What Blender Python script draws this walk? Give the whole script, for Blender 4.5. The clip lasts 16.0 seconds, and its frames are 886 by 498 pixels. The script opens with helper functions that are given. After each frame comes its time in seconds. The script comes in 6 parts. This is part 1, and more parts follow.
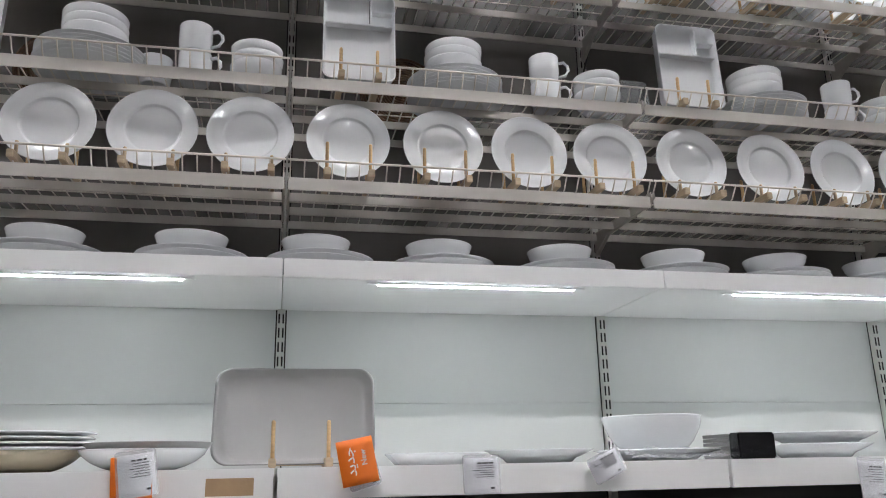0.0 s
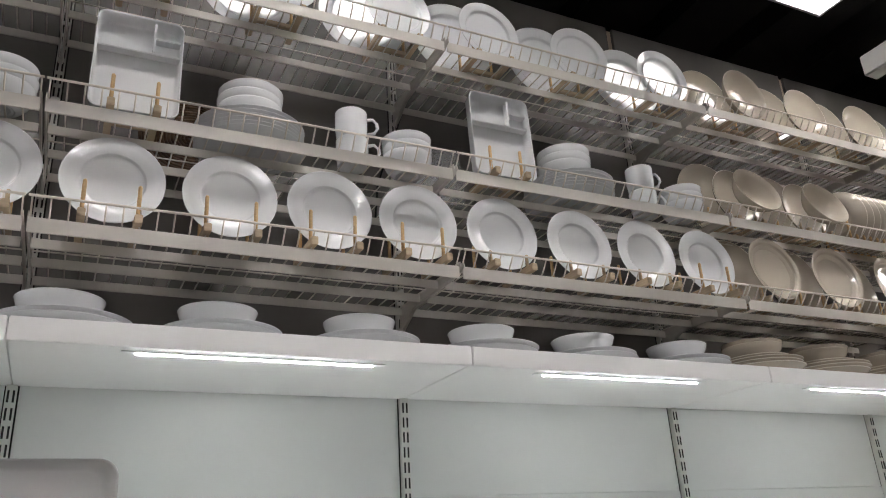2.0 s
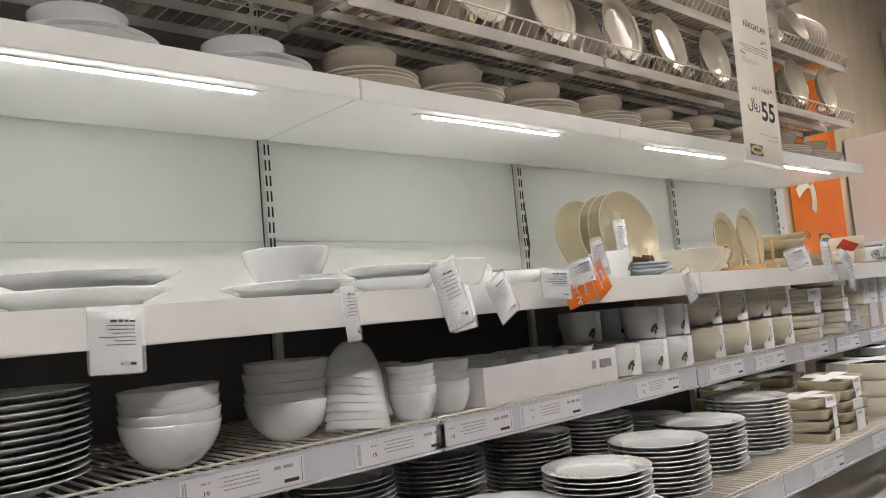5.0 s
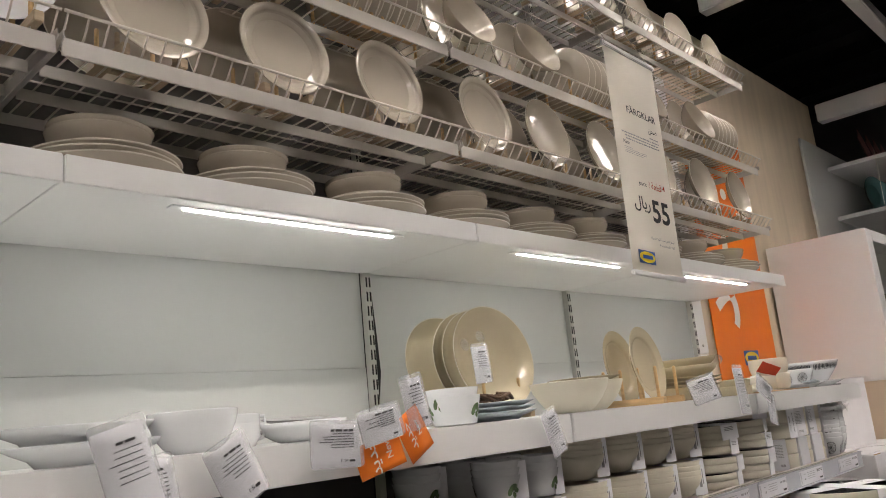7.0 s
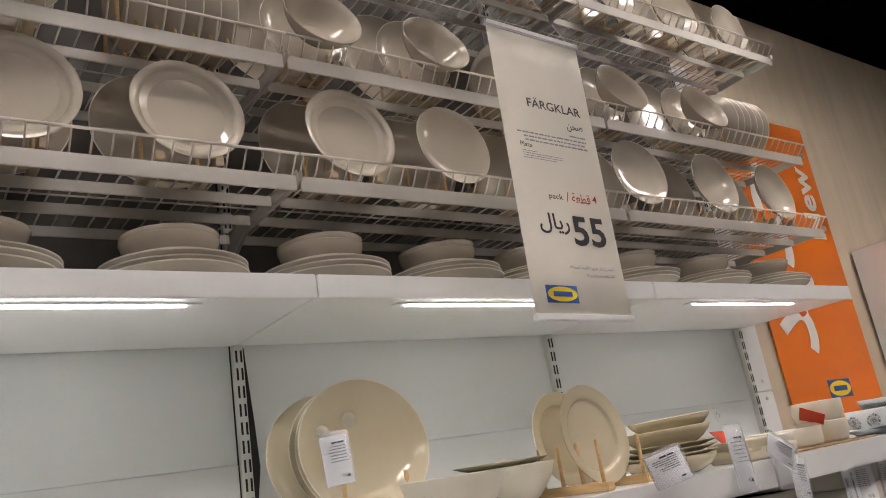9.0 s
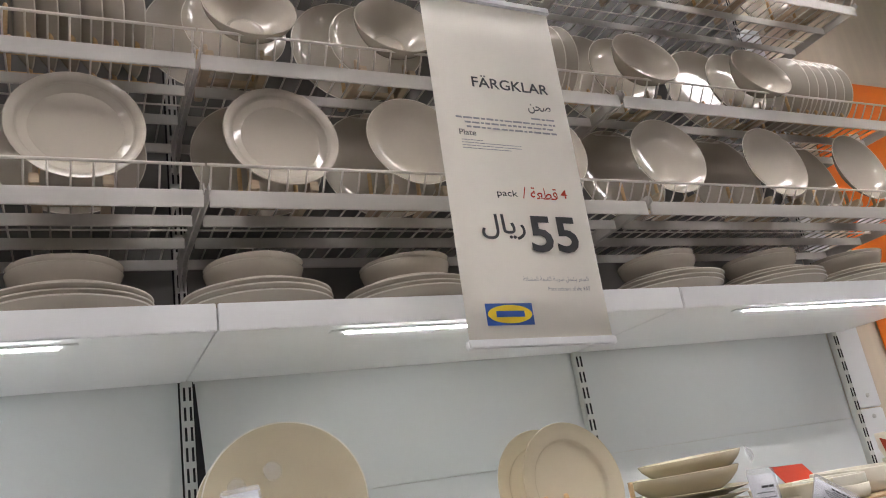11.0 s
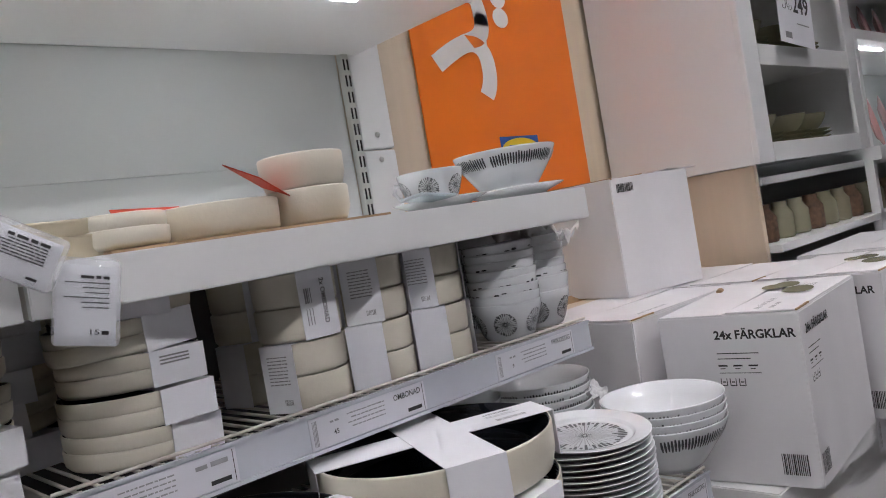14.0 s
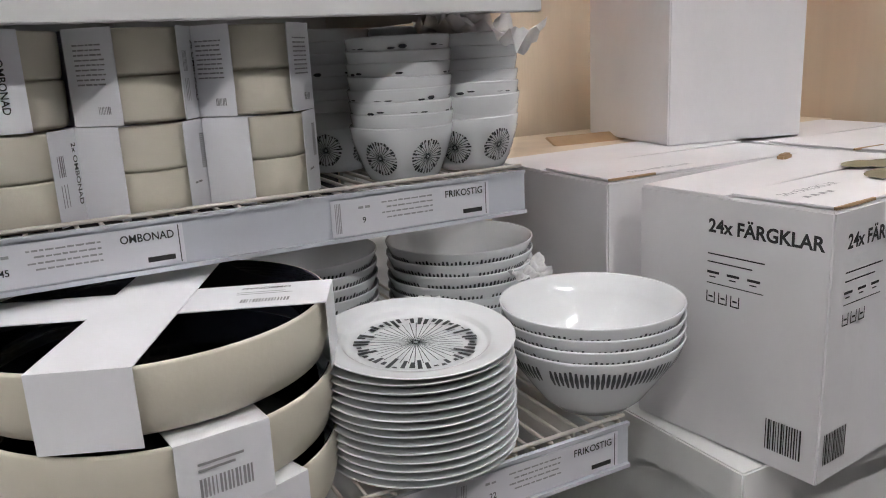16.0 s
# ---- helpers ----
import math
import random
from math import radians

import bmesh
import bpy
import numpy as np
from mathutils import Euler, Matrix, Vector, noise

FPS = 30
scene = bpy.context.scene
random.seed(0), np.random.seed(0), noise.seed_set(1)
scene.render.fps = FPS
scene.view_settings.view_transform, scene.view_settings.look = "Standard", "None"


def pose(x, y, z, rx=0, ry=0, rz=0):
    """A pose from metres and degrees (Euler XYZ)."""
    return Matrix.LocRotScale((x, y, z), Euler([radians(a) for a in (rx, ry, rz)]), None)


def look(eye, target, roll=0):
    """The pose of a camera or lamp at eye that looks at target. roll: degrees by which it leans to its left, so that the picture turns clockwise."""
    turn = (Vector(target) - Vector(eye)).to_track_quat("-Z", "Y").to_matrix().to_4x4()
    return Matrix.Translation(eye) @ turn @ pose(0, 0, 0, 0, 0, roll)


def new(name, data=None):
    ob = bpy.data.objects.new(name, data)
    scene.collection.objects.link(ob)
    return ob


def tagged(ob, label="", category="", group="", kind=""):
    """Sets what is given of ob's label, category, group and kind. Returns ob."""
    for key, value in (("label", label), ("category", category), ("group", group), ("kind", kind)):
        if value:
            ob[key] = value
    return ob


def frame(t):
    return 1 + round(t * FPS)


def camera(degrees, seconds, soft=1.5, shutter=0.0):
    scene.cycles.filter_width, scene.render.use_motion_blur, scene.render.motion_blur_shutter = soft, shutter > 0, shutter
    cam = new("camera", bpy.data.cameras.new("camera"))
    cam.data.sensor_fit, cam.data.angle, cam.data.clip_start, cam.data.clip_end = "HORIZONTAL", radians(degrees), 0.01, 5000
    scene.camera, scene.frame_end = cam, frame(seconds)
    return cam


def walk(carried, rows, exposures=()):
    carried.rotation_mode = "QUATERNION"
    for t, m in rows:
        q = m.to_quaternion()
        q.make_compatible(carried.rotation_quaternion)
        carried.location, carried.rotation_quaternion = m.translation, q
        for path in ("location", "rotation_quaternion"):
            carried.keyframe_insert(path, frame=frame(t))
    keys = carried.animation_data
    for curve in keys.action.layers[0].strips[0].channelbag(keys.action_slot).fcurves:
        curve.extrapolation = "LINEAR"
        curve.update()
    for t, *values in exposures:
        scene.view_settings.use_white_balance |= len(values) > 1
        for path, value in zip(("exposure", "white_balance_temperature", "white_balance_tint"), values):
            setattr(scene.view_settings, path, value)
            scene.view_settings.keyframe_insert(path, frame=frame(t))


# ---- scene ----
cam = camera(59.3, 16.0, soft=1.0)
PATH = [
    (0, (-0.0015, 0.0173, 1.3598), (0.3000, 1.4318, 1.7595), -1.1),
    (0.5, (0.0607, 0.0960, 1.3725), (0.4230, 1.4512, 1.9035), -1.0),
    (1, (0.0743, 0.1492, 1.3830), (0.5040, 1.4580, 1.9770), -1.6),
    (1.5, (0.0713, 0.1815, 1.3823), (0.5873, 1.4550, 1.9845), -2.3),
    (2, (0.1020, 0.2198, 1.3703), (0.7282, 1.4655, 1.9230), -3.4),
    (2.5, (0.2048, 0.2528, 1.3470), (0.9135, 1.4948, 1.7993), -3.6),
    (3, (0.3622, 0.3015, 1.3253), (1.1437, 1.5390, 1.6515), -3.8),
    (3.5, (0.4582, 0.3217, 1.2953), (1.3080, 1.5420, 1.4932), -3.9),
    (4, (0.5873, 0.3832, 1.2930), (1.5157, 1.5547, 1.4168), -4.5),
    (4.2, (0.6442, 0.4200, 1.2982), (1.6035, 1.5675, 1.4108), -5.0),
    (6.3, (1.2023, 0.4905, 1.3365), (2.2680, 1.5263, 1.5390), -4.5),
    (6.5, (1.2623, 0.5100, 1.3538), (2.3295, 1.5337, 1.6043), -4.7),
    (7, (1.3867, 0.5783, 1.3710), (2.4577, 1.5780, 1.6912), -5.6),
    (7.5, (1.5405, 0.5513, 1.3770), (2.5867, 1.5743, 1.7055), -6.6),
    (8, (1.7512, 0.4808, 1.3958), (2.7428, 1.5533, 1.7370), -8.0),
    (8.5, (1.9125, 0.4920, 1.3965), (2.8530, 1.5998, 1.7700), -9.1),
    (8.7, (1.9822, 0.5130, 1.4085), (2.9002, 1.6305, 1.8060), -9.3),
    (10.8, (2.4840, 0.5190, 1.4588), (3.1252, 1.7917, 1.9260), -9.2),
    (11, (2.5035, 0.5393, 1.4595), (3.1500, 1.8097, 1.9267), -9.4),
    (11.5, (2.5455, 0.5873, 1.4363), (3.2303, 1.8450, 1.8810), -10.0),
    (12, (2.6333, 0.6285, 1.3973), (3.4320, 1.8555, 1.7258), -11.3),
    (12.5, (2.8582, 0.5940, 1.3718), (3.7845, 1.7550, 1.5818), -12.0),
    (13, (3.0428, 0.5670, 1.3515), (4.0462, 1.6778, 1.4475), -11.2),
    (13.5, (3.2018, 0.6053, 1.3328), (4.2315, 1.6958, 1.3515), -10.1),
    (14, (3.3818, 0.6638, 1.3245), (4.4047, 1.7603, 1.2885), -9.7),
    (14.5, (3.5693, 0.6427, 1.3050), (4.4752, 1.8337, 1.2015), -8.3),
    (15, (3.7432, 0.6060, 1.2735), (4.5180, 1.8758, 1.0800), -6.7),
    (15.5, (3.8670, 0.6450, 1.2585), (4.5772, 1.9373, 0.9840), -5.8),
    (16, (3.9930, 0.7358, 1.2623), (4.6605, 2.0288, 0.8970), -2.9),
]
walk(cam, [(t, look(eye, target, roll)) for t, eye, target, roll in PATH],
     exposures=[(0.0, 1.02, 6250, 14), (2.5, 0.96, 6650, 14), (4.2, 1.12, 6900, 14), (7.0, 0.85, 7050, 16), (8.7, 0.75, 7000, 18), (11.0, 0.9, 6450, 17), (11.6, 0.9, 6450, 16), (12.4, 0.62, 6650, 24), (13.0, 0.62, 6200, 22), (14.5, 0.74, 6250, 15), (16.0, 0.78, 6400, 13)])

# ---------------------------------------------------------------- world and light
world = bpy.data.worlds.new("hall")
scene.world = world
world.use_nodes = True
world.node_tree.nodes["Background"].inputs[0].default_value = (0.9, 0.95, 1.0, 1)
world.node_tree.nodes["Background"].inputs[1].default_value = 0.01
LED_POWER = 33.0
LOUVRE_POWER = 58.0
ROW_POWER = 11.0
# Unseen lamp added to brighten the corner banner and cabinet side.
CORNER_FILL_POWER = 22.0

# ---------------------------------------------------------------- materials
def mat(name, color, rough=0.5, var=0.06, scale=6.0, bump=0.0, bump_scale=60.0, metal=0.0, coat=0.0, emit=0.0, spec=0.5, stretch=(1, 1, 1), var2=0.0, piece=0.0):
    m = bpy.data.materials.new(name)
    m.use_nodes = True
    nt = m.node_tree
    b = nt.nodes["Principled BSDF"]
    b.inputs["Roughness"].default_value = rough
    b.inputs["Metallic"].default_value = metal
    b.inputs["Coat Weight"].default_value = coat
    b.inputs["Coat Roughness"].default_value = 0.06
    b.inputs["Specular IOR Level"].default_value = spec
    co = nt.nodes.new("ShaderNodeTexCoord")
    mp = nt.nodes.new("ShaderNodeMapping")
    mp.inputs["Scale"].default_value = stretch
    nt.links.new(co.outputs["Object"], mp.inputs["Vector"])
    n1 = nt.nodes.new("ShaderNodeTexNoise")
    n1.inputs["Scale"].default_value = scale
    n1.inputs["Detail"].default_value = 5
    nt.links.new(mp.outputs[0], n1.inputs["Vector"])
    hi = [min(1, c * (1 + var)) for c in color]
    lo = [c * (1 - var) for c in color]
    ramp = nt.nodes.new("ShaderNodeValToRGB")
    ramp.color_ramp.elements[0].position, ramp.color_ramp.elements[1].position = 0.3, 0.7
    ramp.color_ramp.elements[0].color, ramp.color_ramp.elements[1].color = (*lo, 1), (*hi, 1)
    nt.links.new(n1.outputs["Fac"], ramp.inputs[0])
    last = ramp.outputs[0]
    if piece:
        oi = nt.nodes.new("ShaderNodeObjectInfo")
        hs = nt.nodes.new("ShaderNodeHueSaturation")
        mr = nt.nodes.new("ShaderNodeMapRange")
        mr.inputs[3].default_value, mr.inputs[4].default_value = 1 - piece, 1 + piece
        nt.links.new(oi.outputs["Random"], mr.inputs[0])
        nt.links.new(mr.outputs[0], hs.inputs["Value"])
        nt.links.new(last, hs.inputs["Color"])
        last = hs.outputs[0]
    nt.links.new(last, b.inputs["Base Color"])
    n2 = nt.nodes.new("ShaderNodeTexNoise")
    n2.inputs["Scale"].default_value = bump_scale
    n2.inputs["Detail"].default_value = 3
    nt.links.new(mp.outputs[0], n2.inputs["Vector"])
    rr = nt.nodes.new("ShaderNodeMapRange")
    rr.inputs[3].default_value, rr.inputs[4].default_value = rough * 0.85, min(1, rough * 1.2)
    nt.links.new(n2.outputs["Fac"], rr.inputs[0])
    nt.links.new(rr.outputs[0], b.inputs["Roughness"])
    if bump:
        bp = nt.nodes.new("ShaderNodeBump")
        bp.inputs["Strength"].default_value = bump
        bp.inputs["Distance"].default_value = 0.004
        nt.links.new(n2.outputs["Fac"], bp.inputs["Height"])
        nt.links.new(bp.outputs[0], b.inputs["Normal"])
    if emit:
        b.inputs["Emission Color"].default_value = (*color, 1)
        b.inputs["Emission Strength"].default_value = emit
    return m


WHITE_CERAMIC = mat("white_ceramic", (0.74, 0.76, 0.77), 0.075, 0.015, 3, 0.008, 18, piece=0.02)
PALE_RIM = mat("pale_rim_glaze", (0.76, 0.72, 0.63), 0.12, 0.03, 6)
GREY_CERAMIC = mat("pale_grey_ceramic", (0.29, 0.29, 0.285), 0.3, 0.03, 2, 0.006, 30)
BEIGE_CERAMIC = mat("beige_ceramic", (0.50, 0.45, 0.37), 0.06, 0.025, 4, 0.008, 18, piece=0.04)
CREAM_CERAMIC = mat("cream_ceramic", (0.60, 0.53, 0.38), 0.15, 0.03, 4, 0.02, 30, piece=0.03)
SAND_STONEWARE = mat("matte_sand_stoneware", (0.69, 0.65, 0.54), 0.36, 0.03, 7, 0.06, 120, piece=0.03)
BLACK_GLAZE = mat("black_glaze", (0.006, 0.007, 0.011), 0.06, 0.2, 4)
BLUE_CERAMIC = mat("pale_blue_ceramic", (0.55, 0.62, 0.66), 0.14, 0.03, 4)
PINK_CERAMIC = mat("pink_ceramic", (0.62, 0.38, 0.37), 0.15, 0.03, 4)
TEAL_CERAMIC = mat("teal_ceramic", (0.10, 0.22, 0.23), 0.15, 0.05, 4)
OLIVE_CERAMIC = mat("olive_ceramic", (0.27, 0.26, 0.17), 0.22, 0.06, 5)
INK = mat("ink_pattern", (0.03, 0.035, 0.04), 0.3, 0.2, 30)
LEAF_PRINT = mat("green_leaf_print", (0.11, 0.17, 0.085), 0.25, 0.3, 60)
WHITE_LAMINATE = mat("white_laminate", (0.82, 0.83, 0.82), 0.34, 0.02, 1.5, 0.03, 90, piece=0.015)
PANEL_WHITE = mat("white_back_panel", (0.63, 0.645, 0.63), 0.42, 0.03, 0.9, 0.03, 70, stretch=(1, 1, 3), piece=0.02)
BACK_GREY = mat("grey_upper_panel", (0.17, 0.16, 0.15), 0.5, 0.06, 1.2, 0.04, 60)
# Near black: the shade below the display shelf is put into this colour.
LOWER_SHADE = mat("shade_toned_lower_panel", (0.075, 0.073, 0.07), 0.55, 0.1, 2, 0.05, 50)
RACK_PAINT = mat("warm_white_rack_paint", (0.60, 0.57, 0.52), 0.38, 0.05, 8, 0.04, 90)
WIRE_PAINT = mat("white_wire_coating", (0.68, 0.64, 0.57), 0.35, 0.05, 12)
UPRIGHT_METAL = mat("grey_painted_upright", (0.60, 0.60, 0.56), 0.42, 0.06, 14, 0.04, 80)
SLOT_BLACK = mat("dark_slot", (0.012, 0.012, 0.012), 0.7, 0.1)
PINE = mat("pale_pine", (0.62, 0.42, 0.21), 0.5, 0.16, 9, 0.1, 60, stretch=(1, 1, 9), piece=0.06)
STAND_PINE = mat("pale_grey_pine", (0.50, 0.39, 0.26), 0.55, 0.16, 9, 0.1, 60, stretch=(1, 1, 9), piece=0.08)
PLYWOOD = mat("birch_plywood", (0.68, 0.57, 0.43), 0.5, 0.08, 2.2, 0.08, 30, stretch=(5, 5, 0.45))
ORANGE_PRINT = mat("orange_print", (0.85, 0.19, 0.012), 0.45, 0.03, 2, 0.03, 20)
WHITE_PRINT = mat("white_print", (0.82, 0.80, 0.78), 0.5, 0.02)
BLUE_PRINT = mat("blue_print", (0.02, 0.09, 0.36), 0.45, 0.03)
YELLOW_PRINT = mat("yellow_print", (0.85, 0.62, 0.02), 0.45, 0.03)
BLACK_PRINT = mat("black_print", (0.02, 0.02, 0.02), 0.5, 0.1)
GREY_PRINT = mat("grey_print", (0.30, 0.30, 0.31), 0.5, 0.1, 40)
RED_PRINT = mat("coral_print", (0.46, 0.04, 0.012), 0.6, 0.03, spec=0.2)
CARD = mat("rail_card_paper", (0.68, 0.68, 0.72), 0.5, 0.03, 8)
PAPER = mat("white_paper", (0.86, 0.87, 0.90), 0.5, 0.03, 8, 0.1, 40)
IVORY_FABRIC = mat("ivory_banner_sheet", (0.84, 0.80, 0.70), 0.6, 0.03, 3, 0.04, 200)
CARTON = mat("white_carton", (0.78, 0.77, 0.78), 0.6, 0.04, 5, 0.12, 45, stretch=(1, 1, 0.6), piece=0.03)
CARTON_BROWN = mat("raw_carton", (0.40, 0.27, 0.15), 0.75, 0.12, 12, 0.2, 90)
WICKER = mat("dark_wicker", (0.11, 0.062, 0.034), 0.75, 0.5, 45, 0.6, 120)
PRICE_RAIL = mat("clear_price_rail", (0.58, 0.60, 0.65), 0.16, 0.05, 6)
BLACK_WRAP = mat("black_shrink_wrap", (0.012, 0.012, 0.013), 0.18, 0.2, 20, 0.5, 50)
DARK_CEILING = mat("dark_ceiling", (0.012, 0.012, 0.014), 0.85, 0.3, 1)
HALL_WALL = mat("hall_wall", (0.16, 0.155, 0.15), 0.7, 0.1, 0.8, 0.05, 20)
FLOOR_MAT = mat("polished_floor", (0.20, 0.19, 0.185), 0.3, 0.08, 1.2, 0.03, 30)
LED = mat("led_diffuser", (0.94, 1.0, 0.98), 0.5, 0.0, emit=LED_POWER)
ROW_GLOW = mat("row_lamp_glow", (1.0, 0.97, 0.95), 0.5, 0.0, emit=ROW_POWER)
CORNER_FILL = mat("added_corner_fill", (1.0, 0.97, 0.95), 0.5, 0.0, emit=CORNER_FILL_POWER)
LOUVRE = mat("louvre_glow", (1.0, 0.97, 0.95), 0.5, 0.0, emit=LOUVRE_POWER)


def clear_mat(name, tint, rough, alpha):
    m = bpy.data.materials.new(name)
    m.use_nodes = True
    nt = m.node_tree
    b = nt.nodes["Principled BSDF"]
    b.inputs["Base Color"].default_value = (*tint, 1)
    b.inputs["Roughness"].default_value = rough
    b.inputs["Alpha"].default_value = alpha
    return m


WRAP = clear_mat("crumpled_clear_wrap", (0.84, 0.85, 0.87), 0.18, 0.24)
FILM = clear_mat("thin_plastic_film", (0.85, 0.87, 0.9), 0.2, 0.28)
FOAM = clear_mat("foam_sheet", (0.82, 0.82, 0.82), 0.5, 0.75)

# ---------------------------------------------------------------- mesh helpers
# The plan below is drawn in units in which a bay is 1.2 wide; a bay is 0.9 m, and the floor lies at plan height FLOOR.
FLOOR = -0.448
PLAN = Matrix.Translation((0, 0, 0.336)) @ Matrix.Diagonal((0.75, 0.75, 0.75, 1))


def mesh_of(bm, name, material, smooth=False):
    me = bpy.data.meshes.new(name)
    bmesh.ops.recalc_face_normals(bm, faces=bm.faces)
    bm.to_mesh(me)
    bm.free()
    me.materials.append(material)
    if smooth:
        me.shade_smooth()
    return me


def part(name, data, material, parent, label="", m=None):
    """One mesh under a thing or a part; data is a bmesh or a ready mesh."""
    me = data if isinstance(data, bpy.types.Mesh) else mesh_of(data, name, material)
    ob = new(name, me)
    ob.parent = parent
    if m is not None:
        ob.matrix_basis = m
    if label:
        tagged(ob, label)
    if name in ("print", "small_print"):
        tagged(ob, kind="stuff")
    return ob


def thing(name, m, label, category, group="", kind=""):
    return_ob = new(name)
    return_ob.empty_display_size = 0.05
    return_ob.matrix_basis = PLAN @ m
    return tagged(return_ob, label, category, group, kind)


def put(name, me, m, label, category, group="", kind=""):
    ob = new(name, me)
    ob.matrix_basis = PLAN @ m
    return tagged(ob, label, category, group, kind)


def add_box(bm, x0, x1, y0, y1, z0, z1, bevel=0.0):
    r = bmesh.ops.create_cube(bm, size=1.0, matrix=Matrix.LocRotScale(((x0 + x1) / 2, (y0 + y1) / 2, (z0 + z1) / 2), None, (x1 - x0, y1 - y0, z1 - z0)))
    if bevel:
        vs = set(r["verts"])
        es = [e for e in bm.edges if e.verts[0] in vs and e.verts[1] in vs]
        bmesh.ops.bevel(bm, geom=es, offset=bevel, segments=2, affect="EDGES")
    return bm


def box(x0, x1, y0, y1, z0, z1, bevel=0.0):
    return add_box(bmesh.new(), x0, x1, y0, y1, z0, z1, bevel)


def tube_into(verts, faces, pts, r, n=6):
    start = len(verts)
    pts = [Vector(p) for p in pts]
    for i, p in enumerate(pts):
        d = (pts[min(i + 1, len(pts) - 1)] - pts[max(i - 1, 0)]).normalized()
        a = d.orthogonal().normalized() if abs(d.z) > 0.99 or abs(d.x) < 0.5 else Vector((0, 0, 1)).cross(d).normalized()
        if abs(d.x) < 0.5:
            a = Vector((1, 0, 0))
        b = d.cross(a).normalized()
        for k in range(n):
            w = 2 * math.pi * k / n
            verts.append(p + r * (math.cos(w) * a + math.sin(w) * b))
    for i in range(len(pts) - 1):
        for k in range(n):
            o, q = start + i * n, start + (i + 1) * n
            faces.append((o + k, o + (k + 1) % n, q + (k + 1) % n, q + k))
    faces.append(tuple(start + k for k in range(n))[::-1])
    faces.append(tuple(start + (len(pts) - 1) * n + k for k in range(n)))


def pydata(name, verts, faces, material, smooth=True):
    me = bpy.data.meshes.new(name)
    me.from_pydata([tuple(v) for v in verts], [], faces)
    me.validate()
    me.materials.append(material)
    if smooth:
        me.shade_smooth()
    return me


def tubes(name, lines, r, material, n=6):
    verts, faces = [], []
    for pts in lines:
        tube_into(verts, faces, pts, r, n)
    return pydata(name, verts, faces, material)


def lathe(name, profile, material, n=48, wave=0.0, waves=0, square=0.0, material2=None, split=None):
    """Turn a profile of (radius, height) about z. wave: scalloped rim; square: blend to a rounded square."""
    verts, faces, rows = [], [], []
    top = max(z for _, z in profile) or 1
    for r, z in profile:
        if r < 1e-5:
            rows.append([len(verts)])
            verts.append((0, 0, z))
            continue
        row = []
        for k in range(n):
            a = 2 * math.pi * k / n
            s = 1.0
            if square:
                s = 1 + square * ((abs(math.cos(a)) ** 5 + abs(math.sin(a)) ** 5) ** -0.2 - 1)
            if waves:
                s *= 1 + wave * math.cos(waves * a) * (z / top) ** 2
            row.append(len(verts))
            verts.append((r * s * math.cos(a), r * s * math.sin(a), z + (wave * r * math.cos(waves * a) * 0.8 * (z / top) ** 3 if waves else 0)))
        rows.append(row)
    for i, (u, v) in enumerate(zip(rows, rows[1:])):
        for k in range(n):
            k2 = (k + 1) % n
            if len(u) == 1:
                faces.append((u[0], v[k2], v[k]))
            elif len(v) == 1:
                faces.append((u[k], u[k2], v[0]))
            else:
                faces.append((u[k], u[k2], v[k2], v[k]))
    me = pydata(name, verts, faces, material)
    if material2:
        me.materials.append(material2)
        nf = 0
        for i, (u, v) in enumerate(zip(rows, rows[1:])):
            for k in range(n):
                me.polygons[nf].material_index = 1 if i >= split else 0
                nf += 1
    return me


def plate_mesh(name, d, h, material, n=56, flat=0.73):
    R = d / 2
    return lathe(name, [(0, 0.003), (R * 0.5, 0.003), (R * 0.56, 0), (R * 0.60, 0.0), (R * 0.68, h * 0.35), (R * 0.86, h * 0.66), (R * 0.985, h * 0.93), (R * 0.997, h * 0.97), (R, h), (R * 0.995, h * 1.03), (R * 0.985, h * 1.04), (R * 0.972, h * 1.02), (R * 0.95, h * 0.99), (R * 0.85, h * 0.88), (R * flat * 1.04, h * 0.78), (R * flat * 1.01, h * 0.70), (R * flat * 0.98, h * 0.47), (R * flat * 0.95, h * 0.39), (R * flat * 0.88, h * 0.35), (0, h * 0.33)], material, n)


def coupe_mesh(name, d, h, material, n=56):
    """A plate without a rim, curving up evenly to a thin edge."""
    R = d / 2
    me = lathe(name, [(0, 0.003), (R * 0.5, 0.003), (R * 0.55, 0), (R * 0.60, 0.0), (R * 0.75, h * 0.22), (R * 0.9, h * 0.60), (R * 0.985, h * 0.93), (R * 0.998, h * 0.98), (R, h), (R * 0.994, h * 1.02), (R * 0.982, h * 1.0), (R * 0.95, h * 0.90), (R * 0.88, h * 0.70), (R * 0.80, h * 0.52), (R * 0.70, h * 0.37), (R * 0.60, h * 0.29), (R * 0.45, h * 0.25), (0, h * 0.24)], material, n)
    me.materials.append(PALE_RIM)
    for i in range(6 * n, 10 * n):
        me.polygons[i].material_index = 1
    return me


